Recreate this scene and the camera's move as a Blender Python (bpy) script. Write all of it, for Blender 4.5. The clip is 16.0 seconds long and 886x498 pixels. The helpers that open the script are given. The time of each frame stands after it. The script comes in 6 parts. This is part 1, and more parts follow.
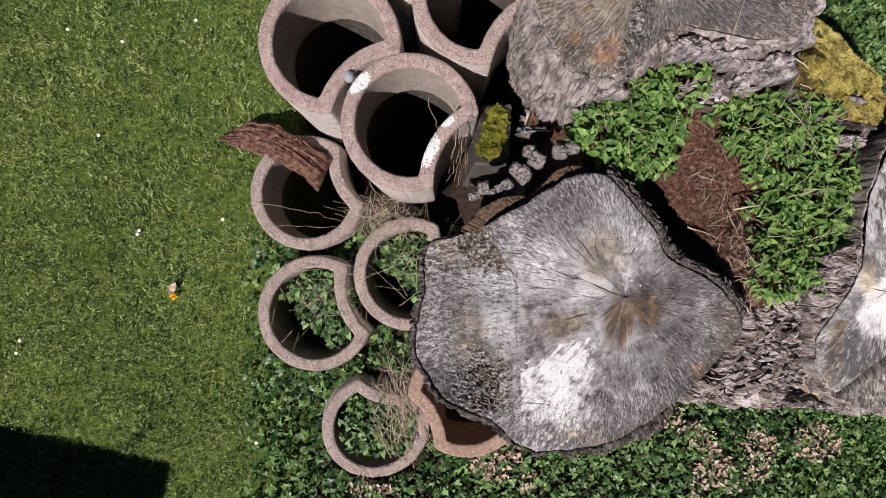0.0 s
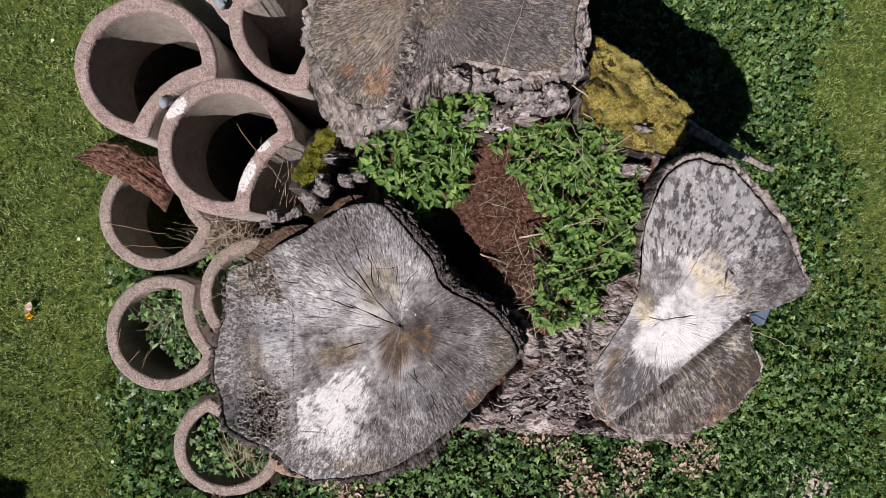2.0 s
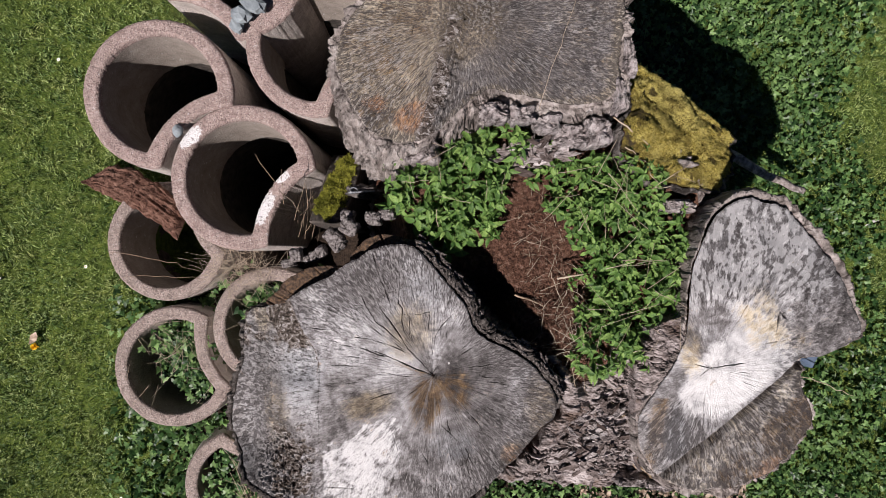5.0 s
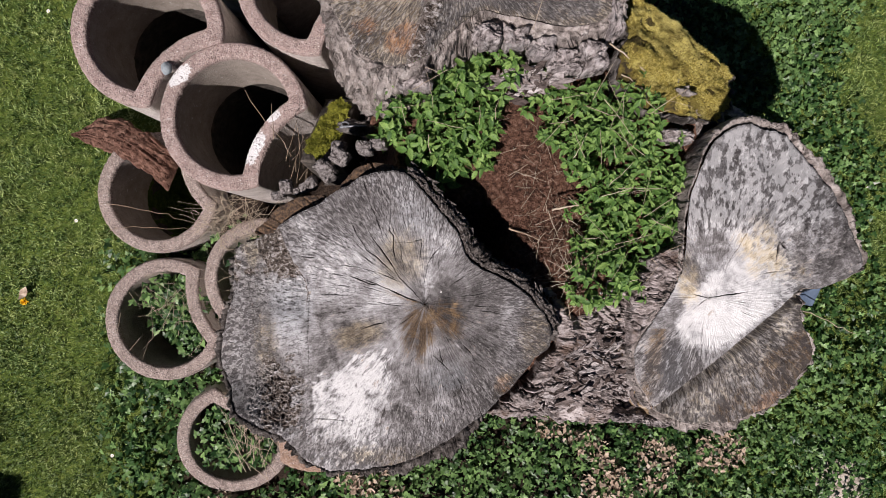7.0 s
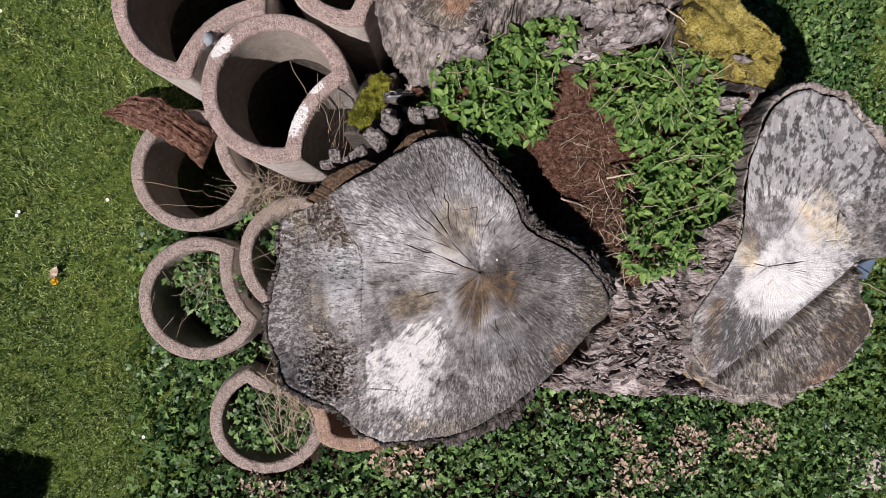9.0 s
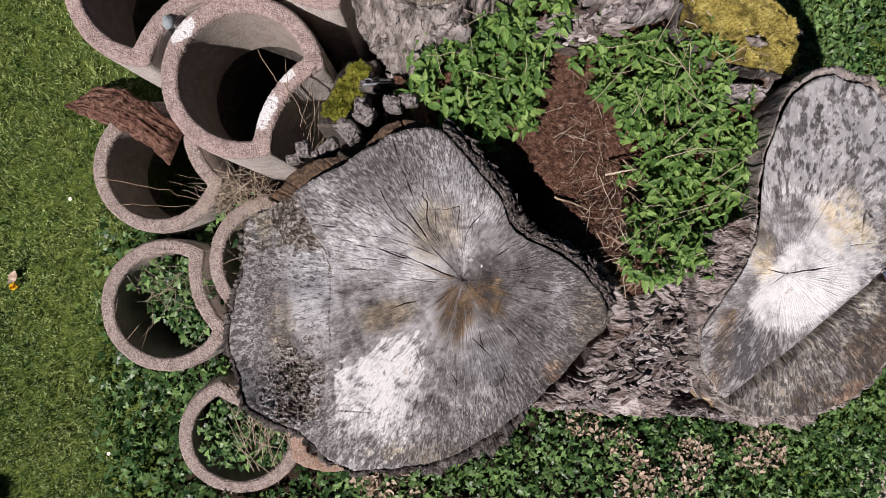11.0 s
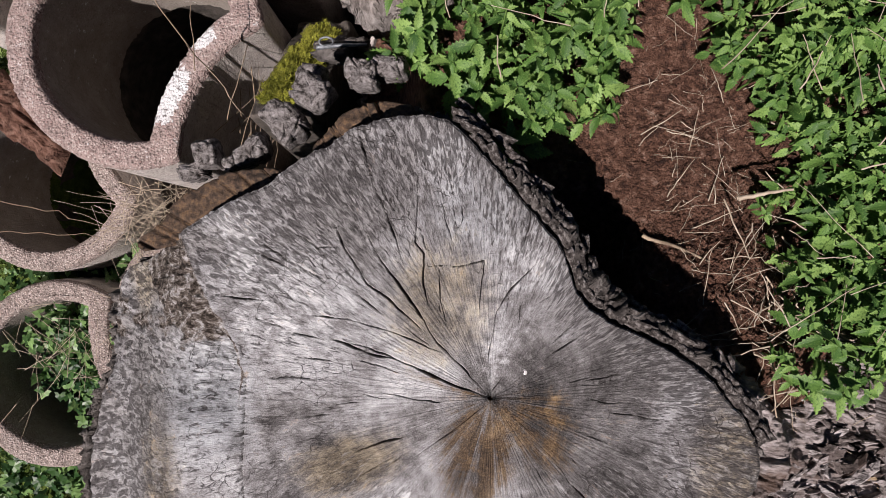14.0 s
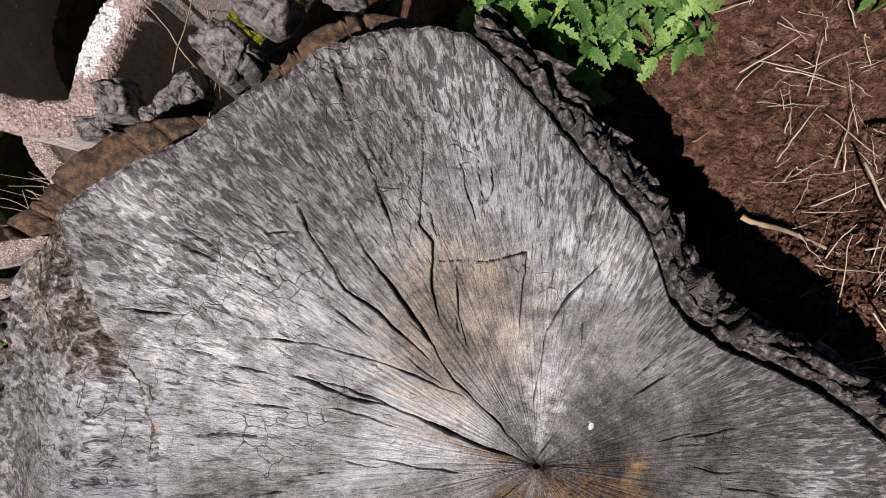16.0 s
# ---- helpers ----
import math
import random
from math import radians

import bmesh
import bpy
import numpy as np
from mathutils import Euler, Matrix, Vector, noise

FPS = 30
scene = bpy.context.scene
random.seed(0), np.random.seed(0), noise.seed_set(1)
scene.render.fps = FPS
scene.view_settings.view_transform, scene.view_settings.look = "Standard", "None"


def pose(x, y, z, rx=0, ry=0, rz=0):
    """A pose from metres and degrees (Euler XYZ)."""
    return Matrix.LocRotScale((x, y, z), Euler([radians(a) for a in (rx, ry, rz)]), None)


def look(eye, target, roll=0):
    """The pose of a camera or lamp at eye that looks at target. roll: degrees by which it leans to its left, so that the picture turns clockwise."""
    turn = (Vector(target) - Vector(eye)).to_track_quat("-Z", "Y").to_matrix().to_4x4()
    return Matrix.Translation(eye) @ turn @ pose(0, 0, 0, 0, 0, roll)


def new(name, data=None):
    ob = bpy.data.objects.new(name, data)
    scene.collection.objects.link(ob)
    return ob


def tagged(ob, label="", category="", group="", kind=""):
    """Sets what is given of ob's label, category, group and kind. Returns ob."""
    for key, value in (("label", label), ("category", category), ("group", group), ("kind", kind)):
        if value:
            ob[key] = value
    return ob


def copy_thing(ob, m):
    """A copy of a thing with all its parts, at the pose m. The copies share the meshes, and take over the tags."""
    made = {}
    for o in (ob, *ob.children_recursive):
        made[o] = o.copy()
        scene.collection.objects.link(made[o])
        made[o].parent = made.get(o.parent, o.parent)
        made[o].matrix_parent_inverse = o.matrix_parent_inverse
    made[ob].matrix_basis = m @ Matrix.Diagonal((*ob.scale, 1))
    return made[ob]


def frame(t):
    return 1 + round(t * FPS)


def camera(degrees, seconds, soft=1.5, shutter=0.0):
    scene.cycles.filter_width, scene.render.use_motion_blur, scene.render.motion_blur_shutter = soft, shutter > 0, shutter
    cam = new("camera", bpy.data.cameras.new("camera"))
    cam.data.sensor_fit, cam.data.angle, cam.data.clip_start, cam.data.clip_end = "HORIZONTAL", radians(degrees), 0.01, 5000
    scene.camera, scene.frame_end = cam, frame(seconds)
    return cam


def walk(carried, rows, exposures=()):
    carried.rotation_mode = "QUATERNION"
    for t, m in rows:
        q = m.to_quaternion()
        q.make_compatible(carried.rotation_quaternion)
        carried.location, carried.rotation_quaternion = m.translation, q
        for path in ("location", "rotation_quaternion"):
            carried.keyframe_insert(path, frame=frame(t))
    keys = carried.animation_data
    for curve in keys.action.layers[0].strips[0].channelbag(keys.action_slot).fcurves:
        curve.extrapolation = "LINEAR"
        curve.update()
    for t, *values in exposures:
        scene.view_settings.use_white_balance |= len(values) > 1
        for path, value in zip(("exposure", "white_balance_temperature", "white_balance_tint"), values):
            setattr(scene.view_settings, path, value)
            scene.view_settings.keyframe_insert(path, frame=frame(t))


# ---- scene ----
from math import cos, pi, sin, atan2, hypot

cam = camera(70.0, 16.0, soft=0.6)
METRES, DEPTH, EYE = 2.57, 4.42, 3.49
ROWS = [
    (0.0, 0.0, 0.0, 0.0, 0.0, 0.0, 0.0),
    (0.5, 0.0501, 0.0031, 0.0041, -0.07, -0.04, -0.1),
    (1.0, 0.1618, 0.0027, 0.016, -0.12, -0.03, -0.21),
    (1.5, 0.2635, -0.0015, 0.027, -0.07, 0.02, -0.19),
    (2.0, 0.303, -0.0038, 0.039, -0.03, 0.07, -0.19),
    (2.5, 0.3108, 0.0012, 0.0555, -0.02, 0.1, -0.18),
    (3.0, 0.2923, 0.004, 0.0803, -0.0, 0.11, -0.15),
    (3.5, 0.2457, 0.0038, 0.1021, 0.01, 0.12, -0.17),
    (6.0, 0.2642, 0.0399, 0.0725, -0.08, 0.05, -0.22),
    (6.5, 0.2618, 0.0401, 0.0268, -0.07, 0.03, -0.2),
    (7.0, 0.2677, 0.0368, 0.0041, -0.07, 0.01, -0.2),
    (7.5, 0.2665, 0.0344, -0.0149, -0.04, 0.03, -0.16),
    (8.0, 0.2117, 0.0371, -0.0258, 0.05, 0.02, -0.14),
    (8.5, 0.1946, 0.0379, -0.0309, -0.01, 0.01, -0.16),
    (9.0, 0.1993, 0.0447, -0.0365, -0.02, 0.02, -0.15),
    (9.5, 0.2066, 0.0569, -0.0372, -0.01, 0.01, -0.14),
    (10.0, 0.2142, 0.0623, -0.0345, -0.0, -0.01, -0.13),
    (12.5, 0.2279, 0.1845, -0.0207, -0.05, 0.12, -0.12),
    (13.0, 0.2214, 0.2165, 0.002, -0.07, 0.14, -0.14),
    (13.5, 0.2192, 0.2498, 0.0158, -0.1, 0.15, -0.15),
    (14.0, 0.2188, 0.2823, 0.0222, -0.15, 0.17, -0.14),
    (14.5, 0.2187, 0.3125, 0.0251, -0.26, 0.1, -0.14),
    (15.0, 0.2163, 0.3365, 0.0253, -0.29, 0.05, -0.14),
    (15.5, 0.2085, 0.3513, 0.0216, -0.32, -0.05, -0.14),
    (16.0, 0.2117, 0.3599, 0.0184, -0.36, -0.14, -0.13),
]
walk(cam, [(t, pose(METRES * x, METRES * z, EYE - DEPTH * y, pitch, roll, yaw)) for t, x, y, z, yaw, pitch, roll in ROWS], ((0.0, 0.46, 6350, 20), (1.0, 0.42, 6350, 20), (2.5, 0.35, 6350, 20), (12.5, 0.35, 6350, 20), (14.5, 0.40, 6350, 20), (16.0, 0.42, 6350, 20)))

# ---- light ----
SUN_AZ, SUN_EL = 57.0, 55.0  # direction the light travels to, degrees from +x; height of the sun
to_x, to_y = cos(radians(SUN_AZ)), sin(radians(SUN_AZ))
sun = new("sun", bpy.data.lights.new("sun", "SUN"))
sun.data.energy, sun.data.angle, sun.data.color = 5.0, radians(0.5), (1.0, 0.95, 0.88)
sun.matrix_world = look((0, 0, 0), (to_x * cos(radians(SUN_EL)), to_y * cos(radians(SUN_EL)), -sin(radians(SUN_EL))))
world = bpy.data.worlds.new("sky")
scene.world = world
world.use_nodes = True
sky = world.node_tree.nodes.new("ShaderNodeTexSky")
sky.sky_type, sky.sun_disc = "NISHITA", False
sky.air_density, sky.dust_density, sky.altitude = 0.3, 0.1, 3000
sky.sun_elevation, sky.sun_rotation = radians(SUN_EL), atan2(-to_x, -to_y)
back = world.node_tree.nodes["Background"]
back.inputs["Strength"].default_value = 0.05
world.node_tree.links.new(sky.outputs["Color"], back.inputs["Color"])


# ---- materials ----
class Mat:
    """A node material with short calls for the nodes that are used here."""

    def __init__(self, name, rough=0.8, spec=0.3):
        self.m = bpy.data.materials.new(name)
        self.m.use_nodes = True
        self.nt = self.m.node_tree
        self.bsdf = self.nt.nodes["Principled BSDF"]
        self.bsdf.inputs["Roughness"].default_value = rough
        self.bsdf.inputs["Specular IOR Level"].default_value = spec
        self.co = self.nt.nodes.new("ShaderNodeTexCoord").outputs["Object"]

    def put(self, socket, value):
        if isinstance(value, bpy.types.NodeSocket):
            self.nt.links.new(value, socket)
        elif isinstance(value, tuple) and len(value) == 3 and socket.type == "RGBA":
            socket.default_value = (*value, 1)
        else:
            socket.default_value = value

    def noise(self, scale, detail=4, rough=0.6, vec=None, distort=0.0):
        n = self.nt.nodes.new("ShaderNodeTexNoise")
        self.put(n.inputs["Vector"], vec or self.co)
        n.inputs["Scale"].default_value, n.inputs["Detail"].default_value = scale, detail
        n.inputs["Roughness"].default_value, n.inputs["Distortion"].default_value = rough, distort
        return n.outputs["Fac"]

    def tint(self, scale):
        n = self.nt.nodes.new("ShaderNodeTexNoise")
        self.put(n.inputs["Vector"], self.co)
        n.inputs["Scale"].default_value, n.inputs["Detail"].default_value = scale, 4
        return n.outputs["Color"]

    def cells(self, scale, feature="F1", out="Distance", vec=None):
        n = self.nt.nodes.new("ShaderNodeTexVoronoi")
        n.feature = feature
        self.put(n.inputs["Vector"], vec or self.co)
        n.inputs["Scale"].default_value = scale
        return n.outputs[out]

    def ramp(self, fac, *stops):
        n = self.nt.nodes.new("ShaderNodeValToRGB")
        self.put(n.inputs[0], fac)
        while len(n.color_ramp.elements) < len(stops):
            n.color_ramp.elements.new(0.5)
        for e, (p, c) in zip(n.color_ramp.elements, stops):
            e.position, e.color = p, ((*c, 1) if isinstance(c, tuple) else (c, c, c, 1))
        return n.outputs["Color"]

    def mix(self, fac, a, b, kind="MIX"):
        n = self.nt.nodes.new("ShaderNodeMix")
        n.data_type, n.blend_type = "RGBA", kind
        self.put(n.inputs[0], fac), self.put(n.inputs[6], a), self.put(n.inputs[7], b)
        return n.outputs[2]

    def math(self, op, a, b=0.0, clamp=False):
        n = self.nt.nodes.new("ShaderNodeMath")
        n.operation, n.use_clamp = op, clamp
        self.put(n.inputs[0], a), self.put(n.inputs[1], b)
        return n.outputs[0]

    def vmath(self, op, a, b=None, scale=None):
        n = self.nt.nodes.new("ShaderNodeVectorMath")
        n.operation = op
        self.put(n.inputs[0], a)
        if b is not None:
            self.put(n.inputs[1], b)
        if scale is not None:
            self.put(n.inputs["Scale"], scale)
        return n.outputs["Value" if op == "LENGTH" else "Vector"]

    def mapped(self, sx, sy, sz, vec=None):
        return self.vmath("MULTIPLY", vec or self.co, (sx, sy, sz))

    def attr(self, name):
        n = self.nt.nodes.new("ShaderNodeAttribute")
        n.attribute_name = name
        return n.outputs["Fac"]

    def island(self):
        return self.nt.nodes.new("ShaderNodeNewGeometry").outputs["Random Per Island"]

    def each(self):
        return self.nt.nodes.new("ShaderNodeObjectInfo").outputs["Random"]

    def bump(self, height, strength=0.5, dist=0.01):
        n = self.nt.nodes.new("ShaderNodeBump")
        n.inputs["Strength"].default_value, n.inputs["Distance"].default_value = strength, dist
        self.put(n.inputs["Height"], height)
        self.put(self.bsdf.inputs["Normal"], n.outputs["Normal"])
        return self

    def colour(self, c):
        self.put(self.bsdf.inputs["Base Color"], c)
        return self

    def rough(self, r):
        self.put(self.bsdf.inputs["Roughness"], r)
        return self


def mat_cut_wood():
    """Weathered end grain: streaks that run out from the pith, dark and pale flecks, bleached, stained and rotten areas."""
    k = Mat("weathered_end_grain", 0.88, 0.18)
    flat = k.mapped(1, 1, 0)
    r = k.vmath("LENGTH", flat)
    way = k.vmath("NORMALIZE", flat)
    up = k.nt.nodes.new("ShaderNodeCombineXYZ")
    k.put(up.inputs[2], r)
    ray = lambda long: k.vmath("ADD", way, k.vmath("SCALE", up.outputs[0], scale=long))
    away = k.ramp(r, (0.03, 0.05), (0.22, 1.0))

    def eased(rays, plain):
        """Streaks along the rays, giving way to even grain round the pith."""
        return k.math("ADD", plain, k.math("MULTIPLY", k.math("SUBTRACT", rays, plain), away))

    def off(v, gain):
        return k.math("MULTIPLY", k.math("SUBTRACT", v, 0.5), gain)

    fine = eased(k.noise(190, 4, 0.75, ray(0.8), 0.4), k.noise(380, 3, 0.7))
    streak = eased(k.noise(30, 5, 0.68, ray(1.3), 0.8), k.noise(60, 5, 0.7))
    fleck = eased(k.noise(60, 4, 0.62, ray(0.8), 0.9), k.noise(110, 4, 0.65))
    coarse = k.attr("coarse")
    fleck = k.math("ADD", fleck, k.math("MULTIPLY", k.math("SUBTRACT", k.noise(27, 4, 0.62, ray(1.1), 0.9), fleck), coarse))
    pale = eased(k.noise(52, 4, 0.62, k.vmath("ADD", ray(0.8), (4.0, 2.0, 7.0)), 0.9), k.noise(90, 4, 0.65))
    blot = k.noise(16, 6, 0.72, flat, 0.7)
    grain = k.noise(650, 2, 0.6)
    big = k.noise(5.5, 5, 0.65, flat, 0.6)
    bleach, dark, flecks = k.attr("bleach"), k.attr("dark"), k.attr("flecks")

    def broken(fac, gain, low, high):
        """An area, broken up at its edges by the streaks and blots."""
        return k.ramp(k.math("ADD", fac, k.math("ADD", off(streak, gain), off(blot, gain))), (low, 0.0), (high, 1.0))

    tone = k.math("ADD", k.math("ADD", off(streak, 0.8), off(big, 1.5)), k.math("ADD", off(fine, 0.75), off(blot, 1.2)))
    tone = k.math("ADD", tone, k.math("ADD", off(grain, 0.5), 0.575))
    tone = k.math("SUBTRACT", tone, k.math("MULTIPLY", broken(dark, 1.0, 0.05, 0.95), 0.33))
    white = broken(bleach, 1.2, 0.2, 0.85)
    tone = k.math("ADD", tone, k.math("MULTIPLY", white, 0.46), True)
    base = k.ramp(tone, (0.05, (0.021, 0.019, 0.018)), (0.26, (0.076, 0.070, 0.067)), (0.44, (0.161, 0.151, 0.147)), (0.60, (0.28, 0.271, 0.268)), (0.78, (0.435, 0.431, 0.43)), (0.98, (0.635, 0.63, 0.618)))
    base = k.mix(k.math("MULTIPLY", broken(k.attr("blue"), 0.8, 0.2, 0.8), 0.5), base, k.mix(0.75, base, (0.30, 0.335, 0.36)))
    base = k.mix(k.math("MULTIPLY", broken(k.attr("tan"), 1.2, 0.25, 0.75), 0.85), base, k.mix(1.0, base, (1.0, 0.86, 0.60), "MULTIPLY"))
    base = k.mix(k.math("MULTIPLY", broken(k.attr("stain"), 1.6, 0.25, 0.75), 0.85), base, k.ramp(k.math("ADD", off(fine, 1.0), k.math("ADD", off(blot, 1.2), 0.5)), (0.30, (0.02, 0.012, 0.006)), (0.5, (0.082, 0.048, 0.02)), (0.74, (0.23, 0.15, 0.07))))
    base = k.mix(k.math("MULTIPLY", broken(k.attr("rust"), 1.4, 0.25, 0.75), 0.8), base, k.ramp(k.math("ADD", off(fine, 1.0), k.math("ADD", off(blot, 1.4), 0.5)), (0.32, (0.05, 0.025, 0.012)), (0.5, (0.25, 0.115, 0.05)), (0.74, (0.44, 0.27, 0.15))))
    share = k.math("MULTIPLY", flecks, 0.11)
    spots = k.ramp(k.math("ADD", k.math("ADD", fleck, share), k.math("ADD", off(blot, 0.25), off(big, 0.35))), (0.61, 0.0), (0.72, 1.0))
    spots = k.math("MULTIPLY", spots, k.math("SUBTRACT", 1.0, k.math("MULTIPLY", white, 0.42)))
    base = k.mix(k.math("MULTIPLY", spots, 0.85), base, k.ramp(fine, (0.35, (0.022, 0.02, 0.02)), (0.65, (0.085, 0.076, 0.073))))
    chips = k.ramp(k.math("ADD", k.math("ADD", pale, k.math("MULTIPLY", share, 0.85)), off(big, -0.3)), (0.62, 0.0), (0.74, 1.0))
    chips = k.math("MULTIPLY", chips, k.math("SUBTRACT", 1.0, spots))
    base = k.mix(k.math("MULTIPLY", chips, 0.45), base, k.ramp(fine, (0.35, (0.34, 0.325, 0.31)), (0.65, (0.52, 0.505, 0.49))))
    rot = broken(k.attr("rot"), 1.0, 0.25, 0.55)
    base = k.mix(rot, base, k.ramp(k.noise(52, 6, 0.78, k.mapped(0.8, 1.4, 1), 0.6), (0.38, (0.010, 0.008, 0.007)), (0.46, (0.06, 0.046, 0.036)), (0.53, (0.17, 0.145, 0.125)), (0.61, (0.44, 0.425, 0.415))))
    bent = k.vmath("ADD", ray(2.2), k.vmath("SCALE", k.vmath("SUBTRACT", k.tint(12), (0.5, 0.5, 0.5)), scale=0.20))
    check = k.ramp(k.cells(13, "DISTANCE_TO_EDGE", "Distance", bent), (0.006, 1.0), (0.022, 0.0))
    check = k.math("MULTIPLY", check, k.math("MULTIPLY", k.ramp(k.noise(9, 4, 0.7), (0.50, 0.0), (0.58, 0.75)), k.math("MULTIPLY", k.ramp(r, (0.10, 0.0), (0.18, 1.0)), k.math("SUBTRACT", 1.0, white))))
    base = k.mix(check, base, (0.03, 0.025, 0.022))
    base = k.mix(k.attr("crack"), base, (0.024, 0.02, 0.017))
    h = k.math("ADD", k.math("MULTIPLY", fine, 0.9), k.math("MULTIPLY", streak, 0.6))
    h = k.math("ADD", k.math("SUBTRACT", h, k.math("ADD", k.math("MULTIPLY", spots, 0.25), check)), k.math("ADD", k.math("MULTIPLY", grain, 0.3), k.math("MULTIPLY", k.math("MULTIPLY", rot, k.noise(110, 5, 0.8)), 2.0)))
    return k.colour(base).bump(h, 0.7, 0.005).m


def mat_bark(name, dark, mid, light, scale=1.0):
    k = Mat(name, 0.92, 0.15)
    v = k.mapped(1, 1, 0.28)
    plates = k.cells(22 * scale, "F1", "Distance", k.vmath("ADD", v, k.vmath("SCALE", k.mapped(1, 1, 0.35), scale=0.0)))
    n = k.noise(30 * scale, 6, 0.7, v, 0.6)
    fine = k.noise(140, 4, 0.7)
    c = k.ramp(n, (0.3, dark), (0.5, mid), (0.72, light))
    crev = k.noise(24 * scale, 4, 0.6, v, 1.2)
    c = k.mix(k.ramp(crev, (0.33, 0.9), (0.39, 0.0)), c, dark)
    c = k.mix(k.ramp(plates, (0.5, 0.0), (0.8, 0.5)), c, dark)
    c = k.mix(k.math("MULTIPLY", k.ramp(k.noise(5, 3), (0.5, 0.0), (0.75, 0.6)), 0.7), c, light)
    c = k.mix(k.ramp(fine, (0.3, 0.35), (0.6, 0.0)), c, dark)
    h = k.math("ADD", k.math("ADD", n, k.math("MULTIPLY", fine, 0.35)), k.ramp(crev, (0.36, 0.0), (0.46, 0.8)))
    return k.colour(c).bump(h, 1.0, 0.012).m


def mat_concrete(name, a, b, pebble, amount):
    k = Mat(name, 0.9, 0.25)
    cell = k.cells(180, "F1", "Color")
    dist = k.cells(180, "F1", "Distance")
    n, big = k.noise(18, 5, 0.65), k.noise(4, 4, 0.6)
    c = k.ramp(n, (0.3, a), (0.7, b))
    sep = k.nt.nodes.new("ShaderNodeSeparateColor")
    k.put(sep.inputs[0], cell)
    stones = k.ramp(sep.outputs[0], (0.05, (0.09, 0.07, 0.063)), (0.3, pebble), (0.6, (0.42, 0.33, 0.295)), (0.92, (0.55, 0.475, 0.425)))
    c = k.mix(k.math("MULTIPLY", k.ramp(dist, (0.35, 1.0), (0.6, 0.0)), amount), c, stones)
    c = k.mix(k.math("MULTIPLY", k.ramp(big, (0.5, 0.0), (0.75, 0.7)), 0.55), c, (0.16, 0.13, 0.11))
    c = k.mix(k.math("MULTIPLY", k.ramp(k.noise(70, 4, 0.75), (0.32, 1.0), (0.46, 0.0)), 0.6 * amount), c, (0.07, 0.052, 0.046))
    crust = k.ramp(k.math("ADD", k.attr("lichen"), k.math("MULTIPLY", k.math("SUBTRACT", k.noise(45, 5, 0.75), 0.5), 2.2)), (0.30, 0.0), (0.42, 1.0))
    c = k.mix(crust, c, k.ramp(k.noise(110, 3, 0.6), (0.33, (0.20, 0.18, 0.17)), (0.44, (0.70, 0.69, 0.68))))
    h = k.math("ADD", k.math("MULTIPLY", dist, -amount), k.math("MULTIPLY", k.noise(90, 5, 0.75), 1.6))
    return k.colour(c).bump(h, 0.8, 0.006).m


